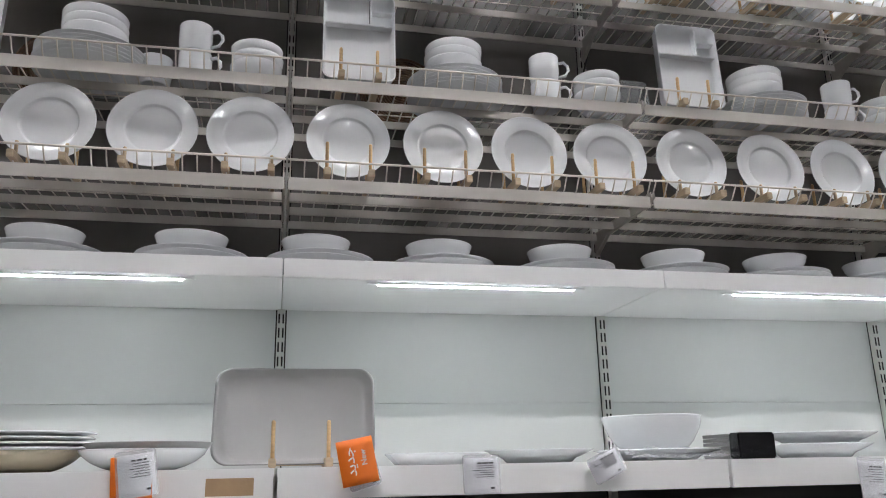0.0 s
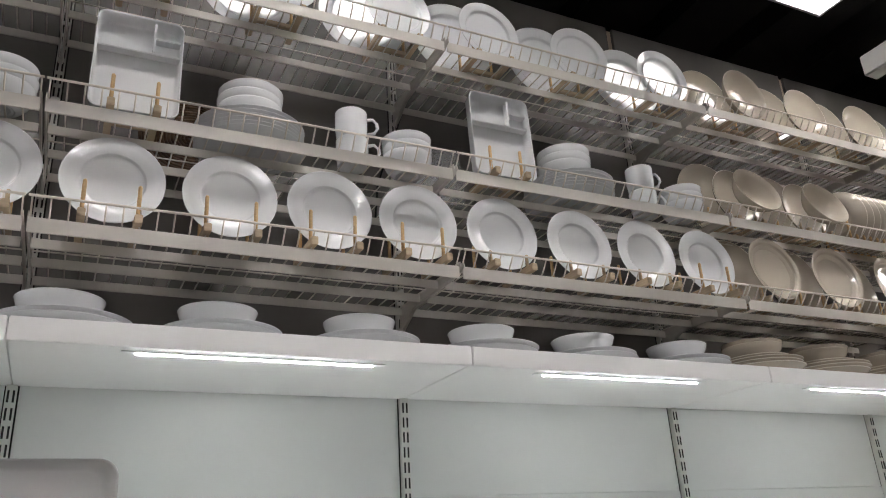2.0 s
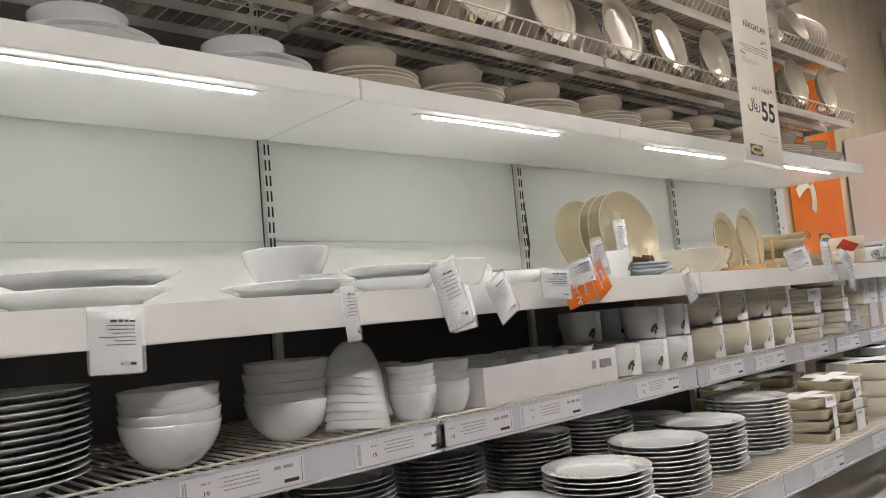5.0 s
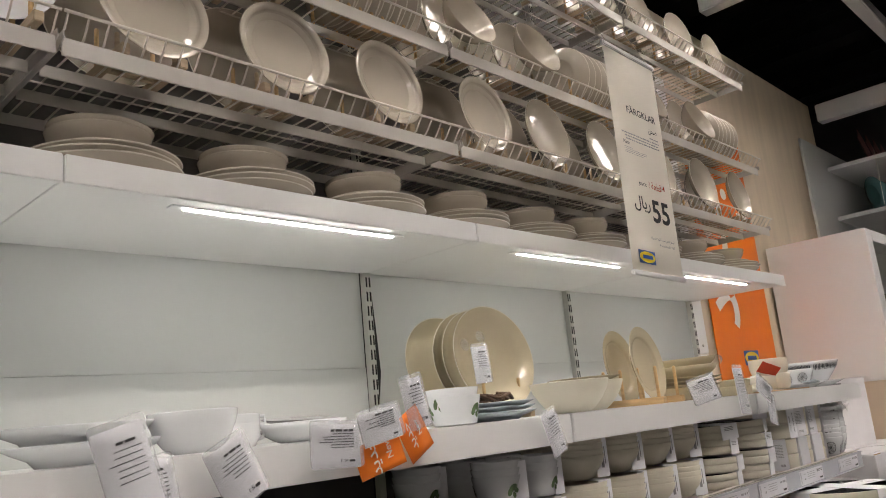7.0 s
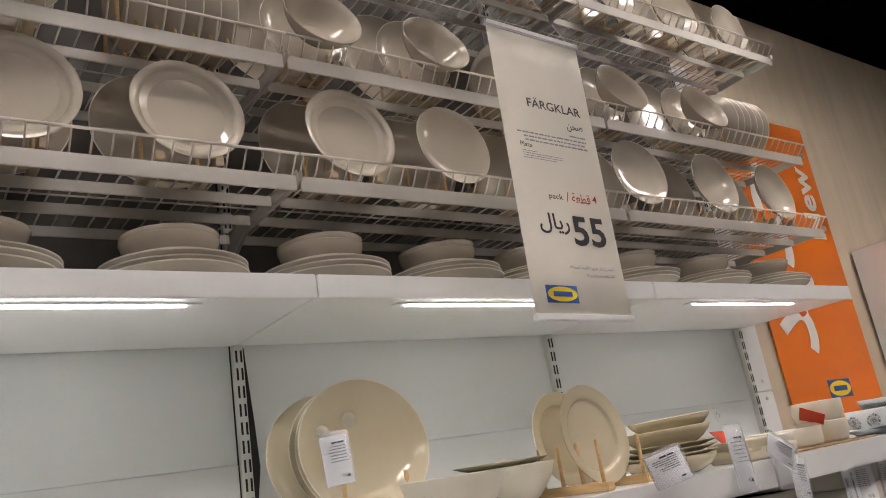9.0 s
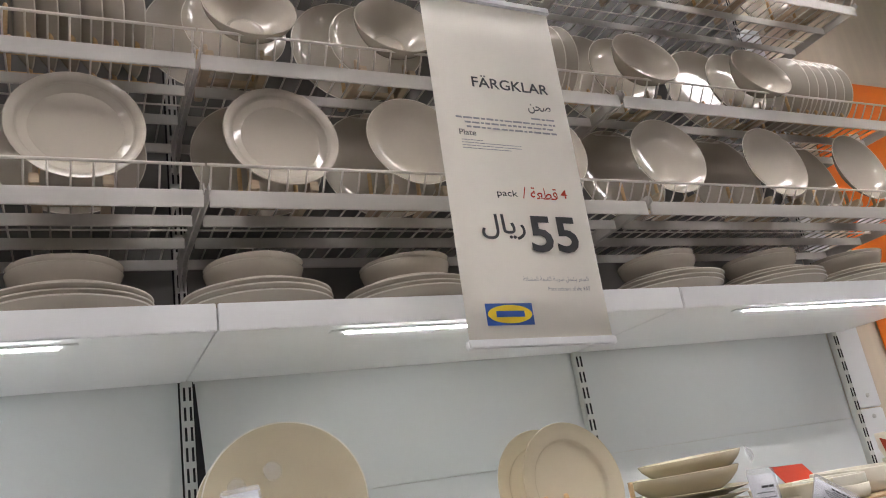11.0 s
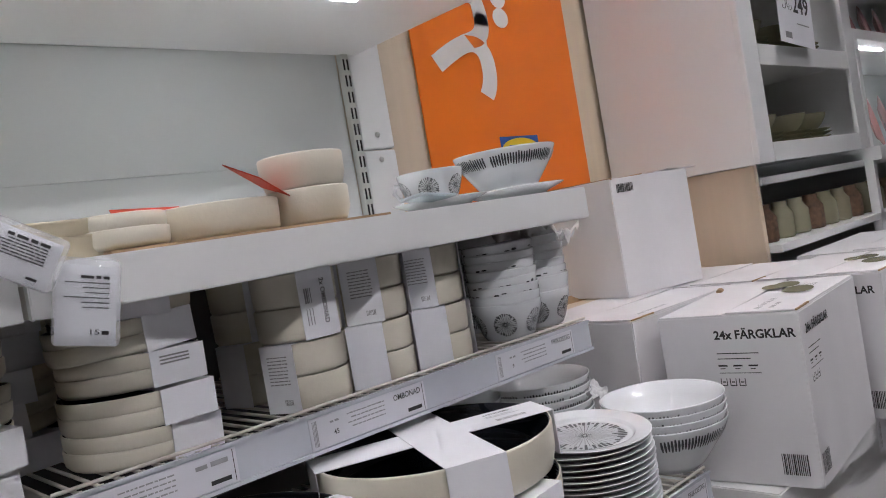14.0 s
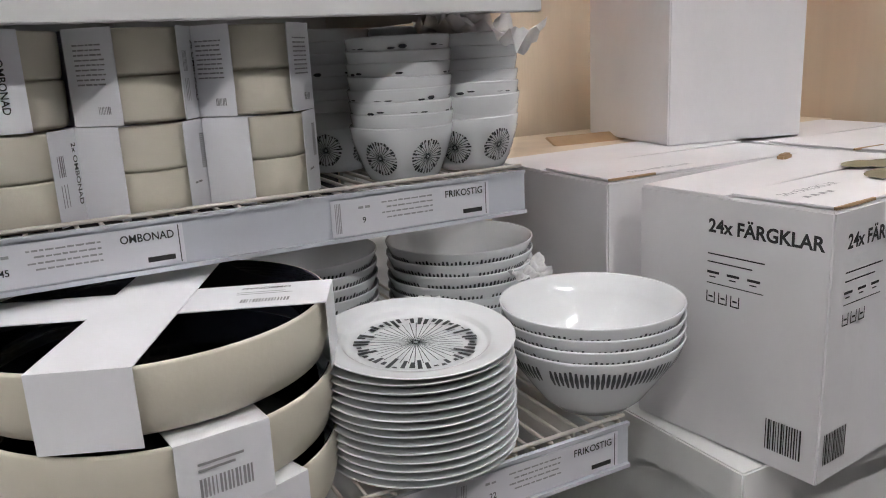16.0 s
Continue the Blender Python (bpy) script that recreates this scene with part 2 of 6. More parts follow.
def bowl_mesh(name, d, h, material, foot=0.5, belly=0.86, n=48, wave=0.0, waves=0, t=0.0045, material2=None):
    R = d / 2
    pr = [(0, 0.004), (R * foot * 0.85, 0.004), (R * foot * 0.9, 0), (R * foot, 0), (R * (foot * 0.6 + belly * 0.4), h * 0.14), (R * (foot * 0.15 + belly * 0.85), h * 0.38), (R * (belly * 0.45 + 0.55), h * 0.7), (R * 0.99, h * 0.97), (R - t * 0.4, h), (R - t, h * 0.985)]
    inner = [(max(R * 0.05, r - t), z + t * 0.6) for r, z in pr[3:8]][::-1]
    pr = pr + inner[1:] + [(0, t + 0.004)]
    return lathe(name, pr, material, n, wave, waves, material2=material2, split=9)


def straight_bowl_mesh(name, d, h, material, t=0.005, material2=None, taper=0.97, n=56):
    R = d / 2
    pr = [(0, 0.002), (R * taper * 0.9, 0.002), (R * taper * 0.95, 0), (R * taper, 0.006), (R * 0.985, h * 0.4), (R * 0.995, h * 0.95), (R - t * 0.3, h - 0.0005), (R - t * 0.6, h), (R - t, h - 0.002), (R * 0.98 - t, h * 0.4), (R * taper - t, 0.012), (R * taper * 0.9, 0.007), (0, 0.007)]
    return lathe(name, pr, material, n, material2=material2, split=7)


def rounded_outline(w, h, r, n=7):
    pts = []
    for cx, cy, a0 in ((w / 2 - r, h / 2 - r, 0), (-w / 2 + r, h / 2 - r, 90), (-w / 2 + r, -h / 2 + r, 180), (w / 2 - r, -h / 2 + r, 270)):
        for k in range(n + 1):
            a = radians(a0 + 90 * k / n)
            pts.append((cx + r * math.cos(a), cy + r * math.sin(a)))
    return pts


def loft(name, rings, material, cap_first=True, cap_last=True, smooth=True):
    """Rings of equal length of (x, y, z), joined in order."""
    verts, faces = [], []
    n = len(rings[0])
    for ring in rings:
        verts += ring
    for i in range(len(rings) - 1):
        for k in range(n):
            faces.append((i * n + k, i * n + (k + 1) % n, (i + 1) * n + (k + 1) % n, (i + 1) * n + k))
    if cap_first:
        faces.append(tuple(range(n))[::-1])
    if cap_last:
        faces.append(tuple(range((len(rings) - 1) * n, len(rings) * n)))
    return pydata(name, verts, faces, material, smooth)


def platter_mesh(name, w, h, r, depth, material, flare=0.9):
    rings = []
    for s, z, dr in ((flare * 0.9, 0, 0), (flare, 0.001, 0), (0.99, depth * 0.9, 0), (1.0, depth, 0), (0.985, depth + 0.001, 0), (0.965, depth * 0.93, 0), (flare * 0.97, 0.007, 0), (flare * 0.9, 0.005, 0)):
        rings.append([(x, y, z) for x, y in rounded_outline(w * s, h * s, r * s)])
    return loft(name, rings, material)


def text_mesh(body, size, material, spacing=1.0, bold=0.0):
    cu = bpy.data.curves.new("words", "FONT")
    cu.body, cu.size, cu.space_character, cu.resolution_u = body, size, spacing, 3
    cu.offset = bold
    ob = bpy.data.objects.new("words", cu)
    scene.collection.objects.link(ob)
    bpy.context.view_layer.update()
    me = bpy.data.meshes.new_from_object(ob.evaluated_get(bpy.context.evaluated_depsgraph_get()))
    bpy.data.objects.remove(ob)
    me.materials.clear()
    me.materials.append(material)
    return me


def fit_words(body, material, width, height=None, bold=0.0):
    """Flat words in x and y from the origin, scaled to a width (and height)."""
    me = text_mesh(body, 1.0, material, 1.0, bold)
    xs, ys = [v.co.x for v in me.vertices], [v.co.y for v in me.vertices]
    sx = width / (max(xs) - min(xs))
    sy = sx if height is None else height / (max(ys) - min(ys))
    x0, y0 = min(xs), min(ys)
    for v in me.vertices:
        v.co = ((v.co.x - x0) * sx, (v.co.y - y0) * sy, 0)
    return me


def bars_mesh(rects, material):
    verts, faces = [], []
    for x0, x1, y0, y1 in rects:
        o = len(verts)
        verts += [(x0, y0, 0), (x1, y0, 0), (x1, y1, 0), (x0, y1, 0)]
        faces.append((o, o + 1, o + 2, o + 3))
    return pydata("bars", verts, faces, material, False)


def barcode_rects(x, y, w, h, n=14, seed=1):
    rnd = random.Random(seed)
    out, step = [], w / n
    for i in range(n):
        out.append((x + i * step, x + i * step + step * rnd.uniform(0.3, 0.75), y, y + h))
    return out


def word_rects(x0, x1, y, h, seed=1, word=4.0):
    """One line of small print that cannot be read: bars as long as words, with gaps."""
    rnd = random.Random(seed)
    out, x = [], x0
    while x < x1 - h:
        w = min(h * word * rnd.uniform(0.5, 1.5), x1 - x)
        out.append((x, x + w, y, y + h * rnd.uniform(0.8, 1.0)))
        x += w + h * 0.7
    return out


ARABIC = {c: (base, forms) for c, base, forms in (
    ("\u0627", 0xFE8D, 2), ("\u0628", 0xFE8F, 4), ("\u0629", 0xFE93, 2), ("\u062a", 0xFE95, 4), ("\u062c", 0xFE9D, 4), ("\u062d", 0xFEA1, 4), ("\u062e", 0xFEA5, 4),
    ("\u062f", 0xFEA9, 2), ("\u0631", 0xFEAD, 2), ("\u0633", 0xFEB1, 4), ("\u0634", 0xFEB5, 4), ("\u0635", 0xFEB9, 4), ("\u0636", 0xFEBD, 4), ("\u0637", 0xFEC1, 4),
    ("\u0639", 0xFEC9, 4), ("\u0641", 0xFED1, 4), ("\u0642", 0xFED5, 4), ("\u0643", 0xFED9, 4), ("\u0644", 0xFEDD, 4), ("\u0645", 0xFEE1, 4), ("\u0646", 0xFEE5, 4),
    ("\u0647", 0xFEE9, 4), ("\u0648", 0xFEED, 2), ("\u064a", 0xFEF1, 4), ("\u0623", 0xFE83, 2))}


def joined(text):
    """Arabic words with each letter in its joined form, written from left to right."""
    out = []
    for word in text.split(" "):
        row = []
        for k, c in enumerate(word):
            if c not in ARABIC:
                row.append(c)
                continue
            base, forms = ARABIC[c]
            before = k > 0 and word[k - 1] in ARABIC and ARABIC[word[k - 1]][1] == 4
            after = forms == 4 and k + 1 < len(word) and word[k + 1] in ARABIC
            row.append(chr(base + (3 if before and after else 2 if after else 1 if before else 0)))
        out.append("".join(row[::-1]))
    return " ".join(out[::-1])


def M(x, y, z, rx=0, ry=0, rz=0):
    return pose(x, y, z, rx, ry, rz)

# ---------------------------------------------------------------- the hall
BAY, WALL_Y = 1.2, 2.8
BAYS = range(-1, 5)


def structure(name, bm, material, label, category="wall"):
    return put(name, mesh_of(bm, name, material), Matrix(), label, category, "", "structure")


structure("floor", box(-6, 14, -6, 6, FLOOR - 0.1, FLOOR), FLOOR_MAT, "smooth grey polished shop floor", "floor")
structure("wall_north", box(-6, 9.05, 2.83, 2.95, FLOOR, 3.82), PLYWOOD, "birch plywood partition wall behind the shelving", "wall")
structure("wall_far_north", box(-6, 14, 6, 6.2, FLOOR, 5.2), HALL_WALL, "dim plain hall wall far behind", "wall")
structure("wall_south", box(-6, 14, -6.2, -6, FLOOR, 5.2), HALL_WALL, "dim plain hall wall across the aisle", "wall")
structure("wall_west", box(-6.2, -6, -6, 6, FLOOR, 5.2), HALL_WALL, "dim plain hall side wall", "wall")
structure("wall_east", box(14, 14.2, -6, 6, FLOOR, 5.2), HALL_WALL, "dim plain hall side wall", "wall")
structure("ceiling", box(-6, 14, -6, 6, 5.2, 5.3), DARK_CEILING, "black painted open hall ceiling", "ceiling")
bm = bmesh.new()
for i in range(26):
    add_box(bm, -5.8 + i * 0.75, -5.72 + i * 0.75, -6, 6, 5.02, 5.2)
for i in range(4):
    add_box(bm, -6, 14, -3.5 + i * 2.7, -3.25 + i * 2.7, 4.75, 5.0)
structure("ceiling_deck", bm, DARK_CEILING, "dark ribbed deck and ducts under the roof", "ceiling")

# white beam grid that carries the lamps
for n, x in enumerate((-3.4, -0.5, 4.25, 6.72)):
    structure("beam_%d" % (n + 1), box(x, x + 0.11, -3.0, 2.72, 3.92, 4.06, 0.008), WHITE_LAMINATE, "white painted ceiling beam of the lamp grid", "beam")
structure("beam_5", box(-5.8, 13.5, 1.99, 2.09, 4.07, 4.17, 0.008), WHITE_LAMINATE, "long white painted ceiling beam above the aisle", "beam")
structure("beam_6", box(8.95, 9.07, -2.0, 2.75, 3.62, 3.78, 0.008), WHITE_LAMINATE, "white painted beam above the neighbouring shelves", "beam")

# louvred lamps
slat = mesh_of(box(-0.003, 0.003, -0.13, 0.13, -0.03, 0.0), "slat", WHITE_LAMINATE)
# One lamp is in view; the rows follow it, (7.2, 1.0) is added light.
for y, xs in ((3.1, (4.2,)), (1.72, (-1.6, 0.75, 3.25, 5.6)), (1.0, (7.2,)), (-0.8, (-2.2, 0.7, 3.6, 6.5))):
    for x in xs:
        lamp = thing("louvre_lamp", M(x, y, 4.95 if y > 3 else 4.0), "white louvred ceiling lamp on rods, all but one unseen", "ceiling lamp", "louvre lamps over the aisle")
        bm = bmesh.new()
        add_box(bm, -0.62, 0.62, -0.15, -0.13, -0.04, 0.06)
        add_box(bm, -0.62, 0.62, 0.13, 0.15, -0.04, 0.06)
        add_box(bm, -0.62, -0.60, -0.13, 0.13, -0.04, 0.06)
        add_box(bm, 0.60, 0.62, -0.13, 0.13, -0.04, 0.06)
        part("housing", bm, WHITE_LAMINATE, lamp)
        part("backplate", box(-0.62, 0.62, -0.15, 0.15, 0.06, 0.075), WHITE_LAMINATE, lamp)
        part("diffuser", box(-0.59, 0.59, -0.12, 0.12, 0.03, 0.05), ROW_GLOW if y > 1.5 else CORNER_FILL if y > 0.5 else LOUVRE, lamp, "glowing white diffuser")
        for k in range(11):
            part("slat", slat, None, lamp, m=M(-0.5 + k * 0.1, 0, 0))
        for sx in (-0.5, 0.5):
            part("hanger", tubes("hanger", [[(sx, 0, 0.075), (sx, 0, 0.15), (sx, 0, 0.25 if y > 3 else 1.2)]], 0.006, WHITE_LAMINATE), None, lamp)

# ---------------------------------------------------------------- shelving
def upright_bms():
    bm = bmesh.new()
    add_box(bm, -0.014, 0.014, 2.775, 2.8, FLOOR, 3.42, 0.002)
    slots = bmesh.new()
    z = 1.40
    while z < 3.4:
        for s in (-0.007, 0.007):
            add_box(slots, s - 0.0028, s + 0.0028, 2.7735, 2.776, z, z + 0.034)
        z += 0.05
    return bm, slots


def prism(outline, y0, y1):
    """An outline in x and z, pushed out in y."""
    bm = bmesh.new()
    front = [bm.verts.new((x, y0, z)) for x, z in outline]
    back = [bm.verts.new((x, y1, z)) for x, z in outline]
    bm.faces.new(front)
    bm.faces.new(back[::-1])
    for k in range(len(outline)):
        q = (k + 1) % len(outline)
        bm.faces.new((front[k], back[k], back[q], front[q]))
    return bm


UB, US = upright_bms()
UPRIGHT, SLOTS = mesh_of(UB, "upright", UPRIGHT_METAL), mesh_of(US, "slot_strip", SLOT_BLACK)

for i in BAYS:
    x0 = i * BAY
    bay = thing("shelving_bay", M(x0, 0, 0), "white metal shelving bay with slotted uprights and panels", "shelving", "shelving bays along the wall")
    part("upright", UPRIGHT, None, bay)
    part("slot_strip", SLOTS, None, bay, "dark slots of the upright")
    if i == 4:
        part("joint_strip", box(-0.0185, 0.0185, 2.801, 2.812, FLOOR, 3.42), PANEL_WHITE, bay)
    else:
        part("gap", box(-0.019, 0.019, 2.80, 2.812, FLOOR, 3.42), SLOT_BLACK, bay, "dark gap between the panels")
    for z0, z1, dy in ((1.30, 1.5745, -0.0025), (1.5755, 1.93, 0.0)):
        part("back_panel", box(0.019, BAY - 0.019, 2.797 + dy, 2.815, z0, z1, 0.0008), PANEL_WHITE, bay)
    part("lower_panel", box(0.019, BAY - 0.019, 2.799, 2.815, FLOOR, 1.30, 0.001), LOWER_SHADE, bay, "lower back panel, under-shelf shade in its colour")
    for z0, z1 in ((1.93, 2.6), (2.6, 3.3), (3.3, 3.81)):
        part("upper_panel", box(0.019, BAY - 0.019, 2.797, 2.815, z0, z1, 0.001), BACK_GREY, bay, "grey upper back panel")
    # Solid black wedge before the panel paints the shade of an open joint.
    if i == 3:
        part("gap", prism([(0.0145, 1.44), (0.024, 1.44), (0.042, 1.56), (0.036, 1.68), (0.022, 1.895), (0.0145, 1.895)], 2.790, 2.7965), SLOT_BLACK, bay, "black wedge painting joint shade beside the upright")
    if i == 4:
        part("upright", UPRIGHT, None, bay, m=M(BAY, 0, 0))
        part("slot_strip", SLOTS, None, bay, m=M(BAY, 0, 0))
        part("end_panel", box(BAY + 0.02, BAY + 0.15, 2.785, 2.82, 0.1, 1.60, 0.004), WHITE_LAMINATE, bay)
        part("end_panel", box(BAY + 0.02, BAY + 0.15, 2.785, 2.82, 1.605, 3.3, 0.004), WHITE_LAMINATE, bay)
        for z in (1.57, 1.65, 2.2):
            part("bolt", lathe("bolt", [(0, 0.006), (0.007, 0.005), (0.009, 0)], UPRIGHT_METAL, 12), None, bay, m=M(BAY + 0.085, 2.785, z, 90))


def wire_grid(depth, lip, step=0.042, length=1.18, r=0.0025):
    lines = []
    n = int(length / step)
    for k in range(n + 1):
        x = 0.01 + k * (length / n)
        lines.append([(x, 0, 0), (x, -depth + 0.012, 0), (x, -depth + 0.004, 0.004), (x, -depth - 0.010, lip * 0.5), (x, -depth - 0.026, lip)])
    for y in (-0.02, -depth * 0.5):
        lines.append([(0.005, y, -0.004), (0.3, y, -0.004), (0.6, y, -0.004), (length + 0.01, y, -0.004)])
    verts, faces = [], []
    for pts in lines:
        tube_into(verts, faces, pts, r, 5)
    tube_into(verts, faces, [(0.002, -depth - 0.028, lip), (length + 0.016, -depth - 0.028, lip)], 0.0036, 7)
    return pydata("wire_grid", verts, faces, WIRE_PAINT)


RACK_DEPTH = 0.475
GRID = wire_grid(RACK_DEPTH, 0.042)
RAIL_FRONT = mesh_of(box(0.006, BAY - 0.006, -RACK_DEPTH - 0.004, -RACK_DEPTH + 0.002, -0.046, -0.006, 0.0012), "front_bar", RACK_PAINT)
RAIL_BACK = mesh_of(box(0.012, BAY - 0.012, -0.003, 0.003, -0.034, -0.006, 0.0012), "cross_bar", RACK_PAINT)


def arm_mesh():
    bm = bmesh.new()
    prof = [(0.0, -0.085), (0.0, 0.0), (-RACK_DEPTH - 0.012, 0.006), (-RACK_DEPTH - 0.016, -0.012), (-RACK_DEPTH + 0.02, -0.028), (-0.12, -0.032)]
    a = [bm.verts.new((-0.0015, y, z)) for y, z in prof]
    b = [bm.verts.new((0.0015, y, z)) for y, z in prof]
    bm.faces.new(a)
    bm.faces.new(b[::-1])
    for k in range(len(prof)):
        bm.faces.new((a[k], b[k], b[(k + 1) % len(prof)], a[(k + 1) % len(prof)]))
    return mesh_of(bm, "bracket", RACK_PAINT)


ARM = arm_mesh()
RACK_Z = (2.222, 2.562, 3.062)
for z in RACK_Z:
    for i in BAYS:
        rack = thing("wire_shelf", M(i * BAY, 2.772, z) @ Matrix.Diagonal((1.055 if i == 4 else 1, 1, 1, 1)), "off-white coated wire shelf with a raised front lip", "shelf", "wire shelves for crockery")
        tagged(part("wire_grid", GRID, None, rack), kind="stuff")
        part("front_bar", RAIL_FRONT, None, rack)
        for d in (0.03, 0.19, 0.335):
            part("cross_bar", RAIL_BACK, None, rack, m=M(0, -d, 0))
        part("bracket", ARM, None, rack, m=M(0.006, 0, 0))
        part("bracket", ARM, None, rack, m=M(BAY - 0.006, 0, 0))

# lit canopy boards
for i in BAYS:
    can = thing("canopy_shelf", M(i * BAY, 0, 1.90), "white canopy shelf with a recessed light strip underneath", "shelf", "lit canopy shelves")
    e = 0.05 if i == 4 else 0.0
    bm = bmesh.new()
    add_box(bm, 0.0015, BAY + e - 0.0015, 2.272, 2.7895, 0.0, 0.018, 0.001)
    part("board", bm, WHITE_LAMINATE, can)
    part("lip", box(0.002, BAY + e - 0.002, 2.258, 2.2715, -0.006, 0.052, 0.002), WHITE_LAMINATE, can)
    part("top_board", box(0.003, BAY + e - 0.003, 2.272, 2.7895, 0.034, 0.05, 0.0015), WHITE_LAMINATE, can)
    part("strip_housing", box(0.25, 0.95, 2.318, 2.346, -0.004, 0.0, 0.001), WHITE_LAMINATE, can)
    part("light_strip", box(0.285, 0.915, 2.327, 2.337, -0.007, -0.004), LED, can, "glowing white light strip")

# main display boards
MAIN_Z, MAIN_Y = 1.362, 2.0
for i in BAYS:
    sh = thing("shelf_board", M(i * BAY, 0, MAIN_Z), "white laminate display shelf with a thick front edge", "shelf", "display shelf boards")
    e = 0.045 if i == 4 else 0.0
    part("board", box(0.004, BAY + e - 0.004, MAIN_Y + 0.02, 2.79, -0.022, 0.0, 0.0015), WHITE_LAMINATE, sh)
    part("front_edge", box(0.005, BAY + e - 0.005, MAIN_Y, MAIN_Y + 0.0195, -0.072, 0.0015, 0.002), WHITE_LAMINATE, sh)
    for xx in (0.02, BAY - 0.02):
        part("bracket", box(xx - 0.002, xx + 0.002, 2.06, 2.79, -0.07, -0.023), RACK_PAINT, sh)


def price_card(parent, x, y, z, w, h, words="", price="", seed=1):
    """A shelf label slid into a price rail: paper, bars for small print, words and a price."""
    card = part("price_card", box(-w / 2, w / 2, -0.0006, 0.0006, 0, h), CARD, parent, "white price card with small print", M(x, y, z))
    rects = barcode_rects(-w / 2 + 0.006, 0.005, 0.010, h - 0.010, 4, seed)
    for k in range(4):
        rects += word_rects(-w * (0.20 - 0.03 * (k % 2)), w * 0.12, h * 0.78 - k * 0.008, 0.0026, seed * 5 + k, 3.2)
    rects += word_rects(-w * 0.34, -w * 0.27, h * 0.70, 0.004, seed, 2)
    part("print", bars_mesh(rects, GREY_PRINT), None, card, "grey small print", M(0, -0.0012, 0, 90))
    part("print", bars_mesh([(w * 0.32, w * 0.45, 0.007, 0.014), (w * 0.475, w * 0.48, 0.002, h - 0.002)], BLACK_PRINT), None, card, "black bar and rule", M(0, -0.0012, 0, 90))
    if words:
        part("lettering", fit_words(words, BLACK_PRINT, w * 0.25, 0.011, 0.012), None, card, "black printed words", M(w * 0.205, -0.0014, h * 0.66, 90))
    else:
        part("lettering", bars_mesh(word_rects(w * 0.24, w * 0.45, h * 0.66, 0.008, seed + 3, 2.5), GREY_PRINT), None, card, "grey printed bar", M(0, -0.0014, 0, 90))
    if price:
        part("lettering", fit_words(price, BLACK_PRINT, 0.0055 * len(price), 0.009, 0.012), None, card, "black printed price", M(-w * 0.32, -0.0014, h * 0.30, 90))
    return card


def lower_shelf(i, z, yf, e, cards, name_label):
    d = 2.78 - yf
    sh = thing("wire_stock_shelf", M(i * BAY, 2.78, z), name_label, "shelf", "stock shelves with price rails")
    lines = []
    for k in range(41):
        x = 0.012 + k * (BAY + e - 0.024) / 40
        lines.append([(x, 0, 0), (x, -d + 0.02, 0), (x, -d + 0.004, 0.003)])
    for y in (-d + 0.006, -d * 0.5, -0.05):
        lines.append([(0.004, y, -0.004), (BAY + e - 0.004, y, -0.004)])
    lines.append([(0.004, -d + 0.004, 0.012), (BAY + e - 0.004, -d + 0.004, 0.012)])
    tagged(part("wire_grid", tubes("wire_grid", lines, 0.0032, WIRE_PAINT, 6), None, sh), kind="stuff")
    part("price_rail", box(0.004, BAY + e - 0.004, -d - 0.006, -d - 0.003, -0.066, 0.006), PRICE_RAIL, sh, "grey clear plastic price rail")
    part("rail_lip", box(0.004, BAY + e - 0.004, -d - 0.012, -d - 0.006, -0.066, -0.060), PRICE_RAIL, sh, "grey clear plastic lip")
    part("rail_lip", box(0.004, BAY + e - 0.004, -d - 0.010, -d - 0.006, 0.001, 0.006), PRICE_RAIL, sh, "grey clear plastic lip")
    for k, (cx, words, price) in enumerate(cards):
        price_card(sh, cx, -d - 0.0075, -0.058, 0.27, 0.055, words, price, 7 * i + k + int(z * 100))
    for xx in (0.02, BAY - 0.02):
        part("bracket", box(xx - 0.002, xx + 0.002, -d + 0.05, 0, -0.06, -0.008), RACK_PAINT, sh)
    return sh


L1_Z, L1_Y, L2_Z, L2_Y = 1.036, 2.06, 0.69, 1.80
CARDS1 = {0: [(0.35, "", "45"), (0.85, "", "9"), (1.1, "", "12")], 1: [(0.22, "", "65"), (0.68, "", "19"), (1.08, "", "15")], 2: [(0.12, "", "15"), (0.42, "", "9"), (0.95, "", "12")],
          3: [(0.2, "", ""), (0.55, "", "25"), (0.98, "", "")], 4: [(0.14, "", "19"), (0.55, "OMBONAD", "45"), (1.03, "FRIKOSTIG", "9")], -1: [(0.4, "", ""), (0.9, "", "")]}
CARDS2 = {1: [(0.4, "", "12"), (0.9, "", "")], 2: [(0.2, "", ""), (0.7, "", "15")], 3: [(0.35, "", ""), (0.9, "", "19")], 4: [(0.32, "OMBONAD", "69"), (1.08, "FRIKOSTIG", "22"), (0.75, "OMBONAD", "")], 0: [(0.5, "", "")], -1: []}
for i in BAYS:
    e = 0.04 if i == 4 else 0
    lower_shelf(i, L1_Z, L1_Y, e, CARDS1[i], "white wire stock shelf with a price rail in front")
    lower_shelf(i, L2_Z, L2_Y, e, CARDS2[i], "deep white wire stock shelf with a price rail")
base = structure("plinth_base", box(-1.2, 6.04, 1.7, 2.79, FLOOR, 0.3, 0.004), WHITE_LAMINATE, "white base deck under the stock shelves", "plinth")

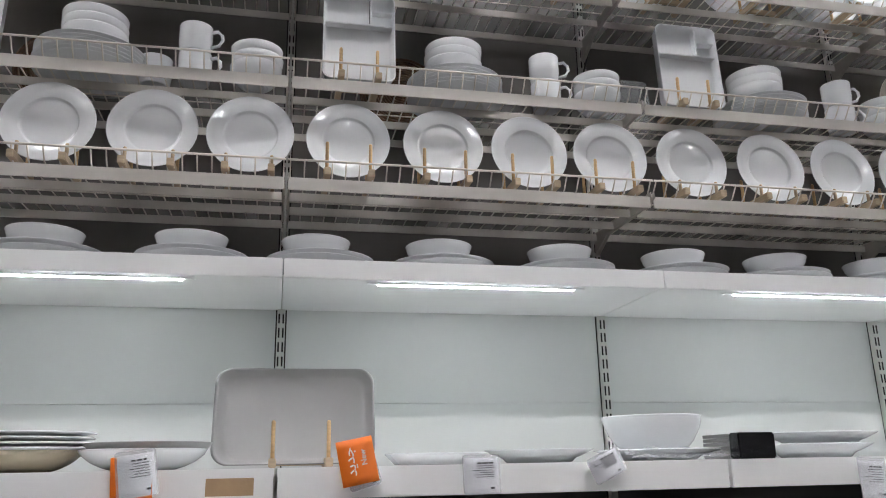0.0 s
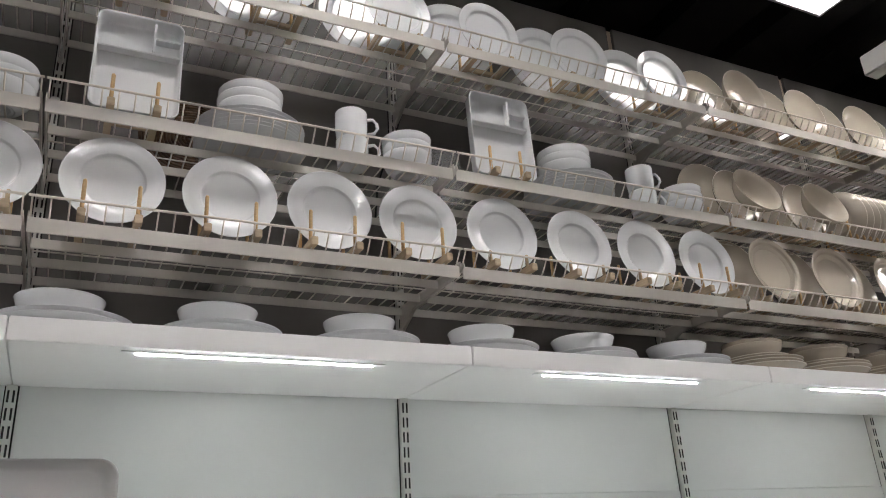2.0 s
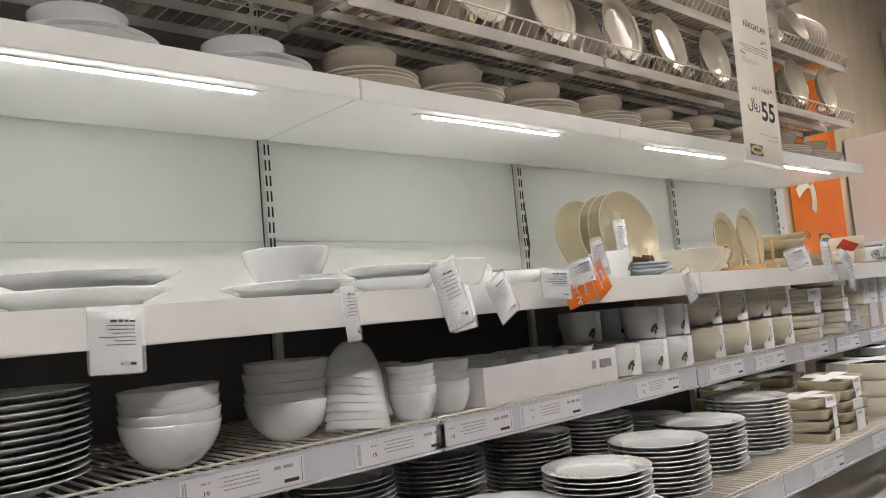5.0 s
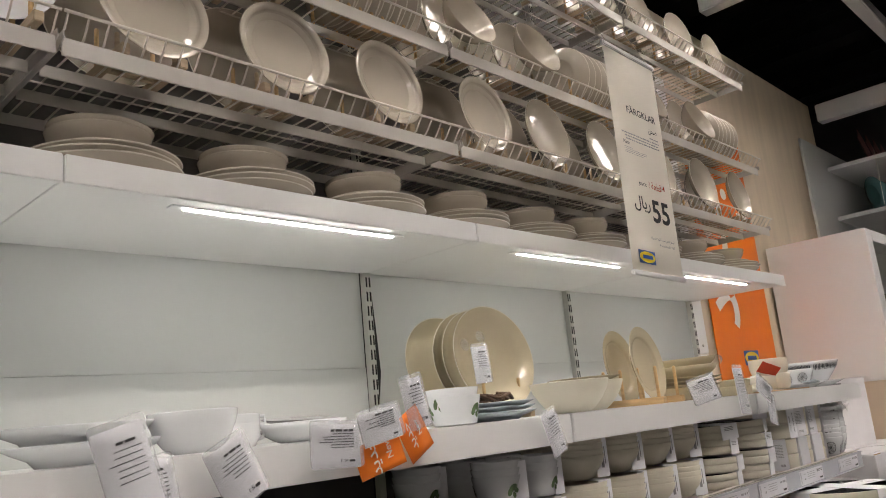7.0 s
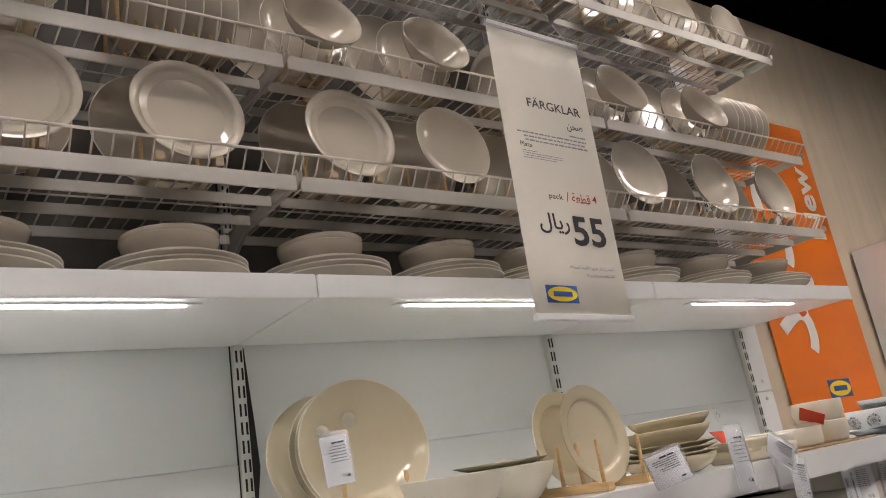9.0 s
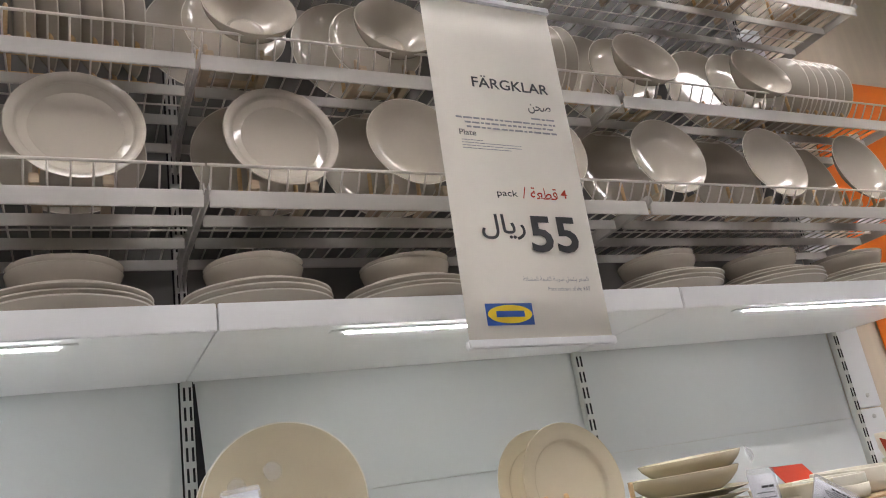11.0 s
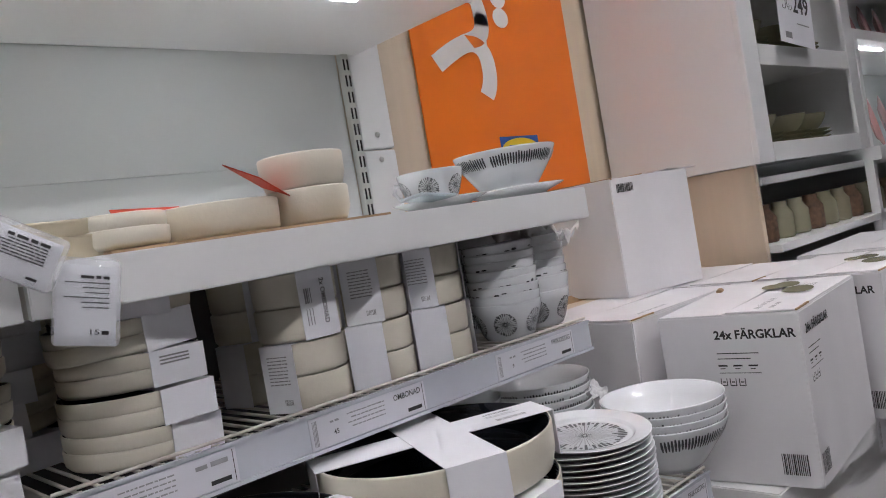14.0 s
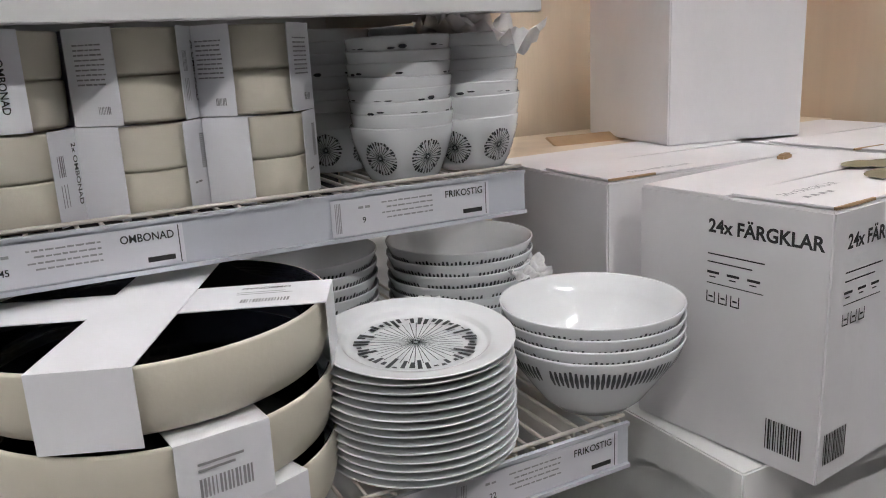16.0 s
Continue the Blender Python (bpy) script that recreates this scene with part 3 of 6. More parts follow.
# ---------------------------------------------------------------- crockery kinds
PLATE27 = plate_mesh("plate", 0.268, 0.024, WHITE_CERAMIC, flat=0.62)
PLATE21 = plate_mesh("plate", 0.262, 0.024, WHITE_CERAMIC)
BPLATE27 = coupe_mesh("plate", 0.338, 0.034, BEIGE_CERAMIC)
BPLATE25 = coupe_mesh("plate", 0.262, 0.036, BEIGE_CERAMIC)
BPLATE_RIM = plate_mesh("plate", 0.275, 0.026, BEIGE_CERAMIC, flat=0.82)
PLATE34 = plate_mesh("plate", 0.342, 0.028, WHITE_CERAMIC)
GPLATE = plate_mesh("plate", 0.34, 0.024, WHITE_CERAMIC, flat=0.72)
BOWL_W = bowl_mesh("bowl", 0.208, 0.088, WHITE_CERAMIC, 0.5, 0.93)
BOWL_S = bowl_mesh("bowl", 0.172, 0.07, WHITE_CERAMIC, 0.5, 0.9)
BOWL_LOW = bowl_mesh("bowl", 0.222, 0.078, WHITE_CERAMIC, 0.46, 0.82)
BOWL_B = bowl_mesh("bowl", 0.232, 0.072, BEIGE_CERAMIC, 0.46, 0.82)
BOWL_SHALLOW = bowl_mesh("bowl", 0.205, 0.05, WHITE_CERAMIC, 0.5, 0.85)
MUG_BODY = straight_bowl_mesh("body", 0.108, 0.10, WHITE_CERAMIC, 0.004, None, 0.9, 36)
MUG_HANDLE = tubes("handle", [[(0.05, 0, 0.082), (0.072, 0, 0.085), (0.086, 0, 0.072), (0.088, 0, 0.052), (0.077, 0, 0.033), (0.05, 0, 0.026)]], 0.006, WHITE_CERAMIC, 8)
PEG = lathe("peg", [(0, 0), (0.0055, 0), (0.0055, 0.098), (0.004, 0.102), (0, 0.103)], PINE, 10)
PEG_SHORT = lathe("peg", [(0, 0), (0.0055, 0), (0.0055, 0.042), (0.004, 0.045), (0, 0.046)], STAND_PINE, 10)
STAND_BAR = mesh_of(box(-0.010, 0.010, -0.10, 0.10, 0, 0.024, 0.002), "foot_bar", STAND_PINE)
STAND_CROSS = mesh_of(box(-0.068, 0.068, -0.008, 0.008, 0.004, 0.02, 0.002), "cross_bar", STAND_PINE)


def peg_stand(x, y, z, tall=True, w=0.068, rz=0):
    s = thing("plate_stand", M(x, y, z, 0, 0, rz), "pale pine peg stand for plates on a shelf", "plate stand", "plate stands")
    for sx in (-w, w):
        part("foot_bar", STAND_BAR, None, s, m=M(sx, 0, 0))
        for py in (-0.055, 0.055):
            part("peg", PEG if tall or py > 0 else PEG_SHORT, None, s, m=M(sx, py, 0.022))
    part("cross_bar", STAND_CROSS, None, s, m=M(0, 0.02, 0))
    return s


def stand_plate(me, d, x, y, z, lean, label, group, rz=0.0, name="plate"):
    """A plate on edge, its front to the aisle, leaning back."""
    return put(name, me, Matrix.Translation((x, y, z)) @ pose(0, 0, 0, 0, 0, rz) @ pose(0, 0, 0, 90 - lean) @ pose(0, d / 2, 0), label, "plate" if name == "plate" else name, group)


def stack(me, x, y, z, n, dz, name, label, group, jitter=0.002, tilt=0.0):
    for k in range(n):
        put(name, me, M(x + random.uniform(-jitter, jitter), y + random.uniform(-jitter, jitter), z + k * dz, random.uniform(-tilt, tilt), random.uniform(-tilt, tilt), random.uniform(0, 360)), label, name, group)


def mug(x, y, z, rz, me=None, hm=None, label="white porcelain mug with a round handle", group="white mugs"):
    g = thing("mug", M(x, y, z, 0, 0, rz), label, "mug", group)
    part("body", me or MUG_BODY, None, g)
    part("handle", hm or MUG_HANDLE, None, g)
    return g


# ---------------------------------------------------------------- lower wire shelf: plates on show
R1, R2, R3 = RACK_Z
for i in (-1, 0, 1):
    for k, dx in enumerate((0.19, 0.50, 0.795, 1.085)):
        x = i * BAY + dx
        tall = i == 0 or (i == 1 and k == 3)
        peg_stand(x, 2.37, R1 + 0.002, tall)
        stand_plate(PLATE27, 0.268, x, 2.35, R1 + 0.013, 6, "white porcelain plate standing in a peg stand", "white plates on show", random.uniform(-2, 2))
for i in (2, 3, 4):
    for k, dx in enumerate({2: (0.21, 0.57, 0.94), 3: (0.175, 0.51, 0.90), 4: (0.13, 0.57, 0.98)}[i]):
        x = i * BAY + dx
        peg_stand(x, 2.40, R1 + 0.002, False)
        stand_plate(BPLATE27, 0.338, x - 0.005, 2.53, R1 + 0.013, 6, "large glossy beige plate standing behind another", "beige plates on show", random.uniform(-3, 3))
        stand_plate(BPLATE_RIM if x < 3.9 else BPLATE25, 0.27, x + 0.01, 2.325, R1 + 0.013, 8, "glossy beige plate standing in a peg stand", "beige plates on show", random.uniform(-3, 3))

# ---------------------------------------------------------------- middle wire shelf
def party_tray(x, y, z):
    t = thing("party_tray", M(x, y, z, 87), "white porcelain tray with three compartments standing upright", "tray", "compartment trays")
    part("body", platter_mesh("body", 0.24, 0.335, 0.026, 0.04, WHITE_CERAMIC, 0.96), None, t, m=M(0, 0.1675, 0))
    bm = bmesh.new()
    add_box(bm, -0.112, 0.112, 0.212, 0.22, 0.004, 0.034, 0.002)
    add_box(bm, 0.036, 0.043, 0.22, 0.325, 0.004, 0.034, 0.002)
    add_box(bm, 0.043, 0.112, 0.268, 0.275, 0.004, 0.034, 0.002)
    part("divider", bm, WHITE_CERAMIC, t)
    return t


def placemat(x, y, z):
    lines = []
    for k in range(1, 15):
        r = 0.17 * k / 15
        lines.append([(r * math.cos(a), r * math.sin(a), 0.002 * math.sin(a * 40)) for a in [2 * math.pi * j / 48 for j in range(49)]])
    verts, faces = [], []
    for pts in lines:
        tube_into(verts, faces, pts, 0.0062, 5)
    put("placemat", pydata("placemat", verts, faces, WICKER), M(x, y, z, 80) @ pose(0, 0.17, 0), "dark woven round placemat leaning on the back panel", "placemat", "woven placemats")


for i in (-1, 0, 1):
    b = i * BAY
    party_tray(b + 0.22, 2.36, R2 + 0.012)
    peg_stand(b + 0.22, 2.38, R2 + 0.002, True, 0.06)
    if i < 1:
        placemat(b + 0.42, 2.67, R2 + 0.004)
    else:
        put("tray", platter_mesh("tray", 0.2, 0.26, 0.02, 0.014, FILM, 0.97), M(b + 0.1, 2.6, R2 + 0.01, 80) @ pose(0, 0.13, 0), "clear plastic tray leaning behind the porcelain", "tray")
    stack(GPLATE, b + 0.57, 2.46, R2 + 0.004, 6, 0.0128, "plate", "white porcelain plate in a low stack", "white plates in stacks")
    stack(BOWL_W, b + 0.57, 2.47, R2 + 0.086, 3, 0.031, "bowl", "white porcelain bowl stacked on plates", "white bowls in stacks")
    mug(b + 0.895, 2.42, R2 + 0.004, -20)
    mug(b + 0.892, 2.42, R2 + 0.105, -12)
    if i == -1:
        mug(b + 0.765, 2.47, R2 + 0.004, 200)
    stack(BOWL_S, b + 1.09, 2.42, R2 + 0.004, 3, 0.033, "bowl", "small white porcelain bowl in a stack", "white bowls in stacks")


def dish_rack(x, y, z):
    """A pine rack that holds plates on edge, side by side."""
    s = thing("dish_rack", M(x, y, z), "pale pine dish rack with upright pegs", "dish rack", "dish racks")
    for yy in (-0.06, 0.06):
        part("rail", box(-0.17, 0.17, yy - 0.009, yy + 0.009, 0, 0.024, 0.002), PINE, s)
        for k in range(7):
            part("peg", PEG, None, s, m=M(-0.15 + k * 0.045, yy, 0.022))
    for k in range(6):
        put("plate", BPLATE25, Matrix.Translation((x - 0.13 + k * 0.045, y, z + 0.018)) @ pose(0, 0, 0, 0, 0, 96) @ pose(0, 0, 0, 84) @ pose(0, 0.131, 0), "glossy beige plate standing on edge in a rack", "plate", "beige plates in racks")


for i in (2, 3, 4):
    b = i * BAY
    for dx in {2: (0.16, 0.56), 3: (0.10, 0.48), 4: (0.11, 0.60)}[i]:
        x = b + dx
        stand_plate(BPLATE27, 0.338, x - 0.03, 2.52, R2 + 0.013, 3, "large glossy beige plate standing behind others", "beige plates on show", random.uniform(-4, 4))
        stand_plate(BPLATE25, 0.262, x + 0.01, 2.41, R2 + 0.013, 6, "glossy beige plate standing behind a bowl", "beige plates on show", random.uniform(-4, 4))
        stand_plate(BOWL_B, 0.232, x + 0.03, 2.32, R2 + 0.010, 20, "glossy beige bowl tipped upright in a stand", "beige bowls on show", 0, "bowl")
        peg_stand(x, 2.42, R2 + 0.002, False)
    dish_rack(b + 0.96, 2.43, R2 + 0.002)

# cables behind the crockery
CABLE = mat("black_cable", (0.02, 0.02, 0.02), 0.45, 0.1)
for x in (1.2, 2.4):
    put("cable", tubes("cable", [[(0.03, 2.76, 3.05), (-0.01, 2.752, 2.92), (-0.055, 2.752, 2.80), (-0.085, 2.758, 2.70), (-0.095, 2.765, 2.56)]], 0.0042, CABLE, 6), M(x, 0, 0), "black cable hanging down behind the crockery", "cable", "cables behind the racks")

# ---------------------------------------------------------------- top wire shelf
for i in (-1, 0, 1):
    for dx in (0.22, 0.63, 1.05):
        x = i * BAY + dx
        stand_plate(PLATE34, 0.342, x - 0.075, 2.52, R3 + 0.012, 2, "large white plate standing behind a smaller one", "white plates on show", random.uniform(-4, 4))
        stand_plate(PLATE21, 0.262, x + 0.0, 2.37, R3 + 0.012, 4, "white plate tipped back in a peg stand", "white plates on show", random.uniform(-4, 4))
        peg_stand(x, 2.42, R3 + 0.002, False)
for i in (2, 3, 4):
    for dx in (0.30, 0.70, 1.10):
        x = i * BAY + dx
        stand_plate(BPLATE27, 0.338, x - 0.08, 2.52, R3 + 0.012, 2, "large glossy beige plate standing behind a bowl", "beige plates on show", random.uniform(-4, 4))
        stand_plate(bowl_mesh("bowl", 0.26, 0.055, BEIGE_CERAMIC, 0.5, 0.85) if dx < 0.4 and i == 2 else BPLATE25, 0.262, x, 2.38, R3 + 0.014, 5, "glossy beige deep plate tipped back in a stand", "beige plates on show", random.uniform(-4, 4))
        peg_stand(x, 2.42, R3 + 0.002, False)

# ---------------------------------------------------------------- on the canopy
TOP = 1.951
for i in (-1, 0, 1):
    for k, dx in enumerate((0.11, 0.51, 0.93)):
        x = i * BAY + dx + (0.04 if i == 1 else 0)
        stack(GPLATE, x, 2.44, TOP, 2, 0.014, "plate", "white porcelain plate under a bowl on the canopy", "white plates on the canopy", 0.004)
        put("bowl", BOWL_LOW, M(x - 0.01, 2.45, TOP + 0.026, 0, 0, k * 50), "white porcelain bowl standing on plates", "bowl", "white bowls on the canopy")
for i in (2, 3, 4):
    for k, dx in enumerate({2: (0.15, 0.52, 0.93), 3: (0.125, 0.505, 0.86), 4: (0.12, 0.54, 0.95)}[i]):
        x = i * BAY + dx
        stack(BPLATE27, x, 2.44, TOP, 3, 0.0125, "plate", "glossy beige plate under a bowl on the canopy", "beige plates on the canopy", 0.005)
        put("plate", BPLATE25, M(x + 0.004, 2.45, TOP + 0.041, 0, 0, k * 50), "smaller glossy beige plate on a stack", "plate", "beige plates on the canopy")
        put("bowl", BOWL_B, M(x - 0.004, 2.45, TOP + 0.053, 0, 0, k * 50), "glossy beige bowl standing on plates", "bowl", "beige bowls on the canopy")
        put("bowl", BOWL_B, M(x - 0.002, 2.45, TOP + 0.067, random.uniform(-2, 2), random.uniform(-2, 2), k * 50), "glossy beige bowl nested in another", "bowl", "beige bowls on the canopy")

# ---------------------------------------------------------------- printed cards and tags
def blue_yellow_logo(parent, x, y, z, w, m=None):
    """A plain blue field with a yellow oval and a blue bar, without letters."""
    h = w * 0.42
    lg = part("logo", bars_mesh([(0, w, 0, h)], BLUE_PRINT), None, parent, "blue and yellow logo shape", M(x, y, z, 90))
    verts = [(w / 2 + w * 0.47 * math.cos(2 * math.pi * k / 32), h / 2 + h * 0.42 * math.sin(2 * math.pi * k / 32), 0.0012) for k in range(32)]
    part("oval", pydata("oval", verts, [tuple(range(32))], YELLOW_PRINT, False), None, lg, "yellow oval")
    part("bar", bars_mesh([(w * 0.2, w * 0.8, h * 0.36, h * 0.64)], BLUE_PRINT), None, lg, "blue bar", M(0, 0, 0.0024))
    return lg


def curved_sheet(w, h, bend, n=6):
    """A thin sheet in x and z, hanging from its top edge, bent towards the aisle."""
    verts, faces = [], []
    for k in range(n + 1):
        s = k / n
        y = -bend * s * s
        for x in (-w / 2, w / 2):
            verts.append((x, y, -h * s))
    for k in range(n):
        faces.append((2 * k, 2 * k + 1, 2 * k + 3, 2 * k + 2))
    m2 = len(verts)
    verts += [(x, y + 0.0012, z) for x, y, z in verts]
    faces += [tuple(m2 + v for v in f)[::-1] for f in faces[:n]]
    for k in range(n):
        faces.append((2 * k, 2 * k + 2, m2 + 2 * k + 2, m2 + 2 * k))
        faces.append((2 * k + 1, m2 + 2 * k + 1, m2 + 2 * k + 3, 2 * k + 3))
    faces.append((0, m2, m2 + 1, 1))
    faces.append((2 * n, 2 * n + 1, m2 + 2 * n + 1, m2 + 2 * n))
    return pydata("sheet", verts, faces, PAPER, True)


def hang_tag(x, y, z, w, h, ry=0, rz=0, rx=-6, orange=False, price="", seed=1, label=None, words=""):
    """A paper tag in a clear sleeve, hung over a shelf edge."""
    t = thing("hang_tag", M(x, y, z, rx, ry, rz), label or ("orange paper tag hanging over a shelf edge" if orange else "white paper tag in a clear sleeve on the shelf edge"), "tag", "orange tags" if orange else "white price tags")
    me = curved_sheet(w, h, 0.0)
    me.materials[0] = ORANGE_PRINT if orange else PAPER
    part("card", me, None, t)
    if not orange:
        part("sleeve", loft("sleeve", [[(px, -0.002, pz - h / 2 + 0.004) for px, pz in rounded_outline(w * 1.12, h * 1.1, 0.008)], [(px, -0.003, pz - h / 2 + 0.004) for px, pz in rounded_outline(w * 1.12, h * 1.1, 0.008)]], FILM), None, t, "clear plastic sleeve")
    rnd = random.Random(seed)
    rects = []
    if orange:
        long = max(w, h)
        part("lettering", fit_words(joined("جديد"), WHITE_PRINT, long * 0.62, long * 0.2, 0.012), None, t, "white printed word", M(0.0, -0.0014, -h * 0.5 - long * 0.3, 90, 0, 0) @ pose(0, 0, 0, 0, 0, 90))
        part("lettering", fit_words("New", WHITE_PRINT, long * 0.34, long * 0.13, 0.015), None, t, "white printed word", M(w * 0.26, -0.0014, -h * 0.5 - long * 0.1, 90, 0, 0) @ pose(0, 0, 0, 0, 0, 90))
    else:
        yy = -h * 0.17
        rects += word_rects(-w * 0.12, w * 0.36, yy, 0.0046, seed, 2.6)
        for k in range(6):
            yy -= h * 0.062
            rects += word_rects(w * 0.36 - w * rnd.uniform(0.4, 0.75), w * 0.36, yy, 0.0017, seed * 9 + k, 5)
        rects.append((w * 0.24, w * 0.36, -h * 0.87, -h * 0.82))
        part("print", bars_mesh(rects, BLACK_PRINT), None, t, "black print", M(0, -0.0036, 0, 90))
        if price:
            part("lettering", fit_words(price, BLACK_PRINT, w * 0.15, h * 0.065), None, t, "printed price", M(w * 0.05, -0.0042, -h * 0.87, 90))
        if words:
            part("lettering", fit_words(words, BLACK_PRINT, w * 0.55, bold=0.012), None, t, "printed words", M(-w * 0.2, -0.0042, -h * 0.2, 90))
    return t


# ---------------------------------------------------------------- hanging price banner
BW, BH = 0.325, 0.79
ban = thing("price_banner", M(4.186, 1.98, 2.557, 0, 1.5, 0.0), "ivory hanging price banner with black and coral print", "banner")
me = curved_sheet(BW, BH, 0.0, 8)
me.materials[0] = IVORY_FABRIC
part("sheet", me, None, ban)
for z in (0.0, -BH):
    part("clamp_rail", box(-BW / 2 - 0.006, BW / 2 + 0.006, -0.007, 0.008, z - 0.009, z + 0.009, 0.003), WHITE_LAMINATE, ban, "white plastic clamp rail")
for sx in (-0.13, 0.13):
    part("string", tubes("string", [[(sx, 0, 0.01), (sx, 0.1, 0.22), (sx, 0.30, 0.49)]], 0.0012, WIRE_PAINT, 5), None, ban)


def banner_words(body, material, u0, u1, v, height=None, bold=0.0):
    w = (u1 - u0) * BW
    part("lettering", fit_words(body, material, w, height, bold), None, ban, "printed words", M(-BW / 2 + u0 * BW, -0.002, -v * BH, 90))


banner_words("FÄRGKLAR", BLACK_PRINT, 0.29, 0.88, 0.290, 0.031, 0.012)
banner_words("\uFEE6\uFEA4\uFEBB", BLACK_PRINT, 0.69, 0.87, 0.355, 0.024, 0.008)
banner_words("Plate", BLACK_PRINT, 0.14, 0.26, 0.44, 0.013, 0.008)
banner_words("pack", BLACK_PRINT, 0.34, 0.49, 0.617, 0.019, 0.006)
banner_words("/", RED_PRINT, 0.525, 0.555, 0.615, 0.026)
banner_words("\uFE94\uFECC\uFEC4\uFED7", RED_PRINT, 0.585, 0.79, 0.615, 0.027, 0.008)
banner_words("4", RED_PRINT, 0.815, 0.865, 0.609, 0.02, 0.006)
banner_words("\uFEDD\uFE8E\uFEF3\uFEAD", BLACK_PRINT, 0.19, 0.50, 0.732, 0.055, 0.012)
banner_words("55", BLACK_PRINT, 0.53, 0.885, 0.765, 0.08, 0.022)
banner_words("Price inclusive of the VAT", GREY_PRINT, 0.59, 0.90, 0.868, 0.0085)
banner_words(joined("السعر يشمل ضريبة القيمة المضافة"), GREY_PRINT, 0.42, 0.90, 0.846, 0.0125)
rects = word_rects(BW * 0.70, BW * 0.88, -BH * 0.374, 0.004, 2)
for k in range(3):
    rects += word_rects(BW * (0.13, 0.19, 0.20)[k], BW * 0.88, -BH * (0.390 + 0.0135 * k), 0.0046, 11 + k, 3.2)
for k in range(4):
    rects += word_rects(BW * 0.15, BW * (0.3, 0.58, 0.58, 0.5)[k], -BH * (0.455 + 0.008 * k), 0.0020, 31 + k, 4)
part("small_print", bars_mesh(rects, GREY_PRINT), None, ban, "grey bars of small print", M(-BW / 2, -0.002, 0, 90))
blue_yellow_logo(ban, -BW / 2 + 0.13 * BW, -0.002, -0.955 * BH, 0.104)

# ---------------------------------------------------------------- orange wall banner
OX0, OX1, OZ0, OZ1 = 6.325, 7.205, 1.385, 3.10
ob = thing("wall_banner", M(OX0, 2.815, OZ0), "tall orange banner with white print on the plywood wall", "banner")
part("sheet", box(0, OX1 - OX0, 0, 0.006, 0, OZ1 - OZ0, 0.002), ORANGE_PRINT, ob)
me = fit_words("\uFEAA\uFEF3\uFEAA\uFE9F", WHITE_PRINT, 1.06, 0.44, 0.02)
part("lettering", me, None, ob, "white printed words", M(0.52, -0.003, 0.375, 90, 0, 0) @ pose(0, 0, 0, 0, 0, 90))
me = fit_words("New", WHITE_PRINT, 0.44, 0.17, 0.025)
part("lettering", me, None, ob, "white printed word", M(0.80, -0.003, 1.015, 90, 0, 0) @ pose(0, 0, 0, 0, 0, 90))
blue_yellow_logo(ob, 0.36, -0.003, 0.145, 0.22)

# ---------------------------------------------------------------- display shelf, left to right along the walk
S = MAIN_Z + 0.002
RIM = lathe("plate", [(0, 0), (0.10, 0), (0.13, 0.02), (0.172, 0.024), (0.174, 0.027), (0.17, 0.029), (0.128, 0.026), (0.10, 0.007), (0, 0.007)], WHITE_CERAMIC, 48)
put("bowl", bowl_mesh("bowl", 0.30, 0.055, CREAM_CERAMIC, 0.5, 0.86), M(-0.63, 2.22, S), "deep cream plate at the bottom of a stack", "bowl", "cream plates in a stack")
stack(RIM, -0.63, 2.22, S + 0.03, 4, 0.0125, "plate", "off-white rimmed plate in a stack on the shelf", "cream plates in a stack")
for k in range(2):
    put("bowl", bowl_mesh("bowl", 0.32, 0.052, GREY_CERAMIC if k else WHITE_CERAMIC, 0.5, 0.86), M(-0.335 + 0.01 * k, 2.22, S + k * 0.016), "pale shallow bowl stacked in another one", "bowl", "pale shallow bowls")
for k in range(2):
    put("platter", platter_mesh("platter", 0.445, 0.275, 0.045, 0.028, GREY_CERAMIC, 0.93), Matrix.Translation((0.05 - 0.004 * k, 2.30 + 0.016 * k, S + 0.002)) @ pose(0, 0, 0, 78) @ pose(0, 0.137, 0), "grey stoneware platter with rounded corners standing upright", "platter", "grey platters")
peg_stand(0.065, 2.30, S, True, 0.075)
put("sticker", mesh_of(box(-0.16, -0.05, 1.9985, 2.0, MAIN_Z - 0.06, MAIN_Z - 0.02), "sticker", CARTON_BROWN), M(0, 0, 0), "torn brown tape scrap on the shelf edge", "sticker")
put("platter", platter_mesh("platter", 0.27, 0.2, 0.05, 0.03, WHITE_CERAMIC, 0.8), M(0.43, 2.2, S), "low white serving dish on the shelf", "dish", "white serving dishes")
put("plate", plate_mesh("plate", 0.31, 0.035, WHITE_CERAMIC), M(0.735, 2.22, S), "white dinner plate lying on the shelf", "plate", "white serving dishes")
put("plate", plate_mesh("plate", 0.37, 0.03, WHITE_CERAMIC), M(1.10, 2.22, S), "white plate in plastic film under a bowl", "plate", "white serving dishes")
put("bowl", bowl_mesh("bowl", 0.296, 0.118, WHITE_CERAMIC, 0.46, 0.86), M(1.10, 2.24, S + 0.010), "large white porcelain serving bowl on a plate", "bowl", "white serving dishes")


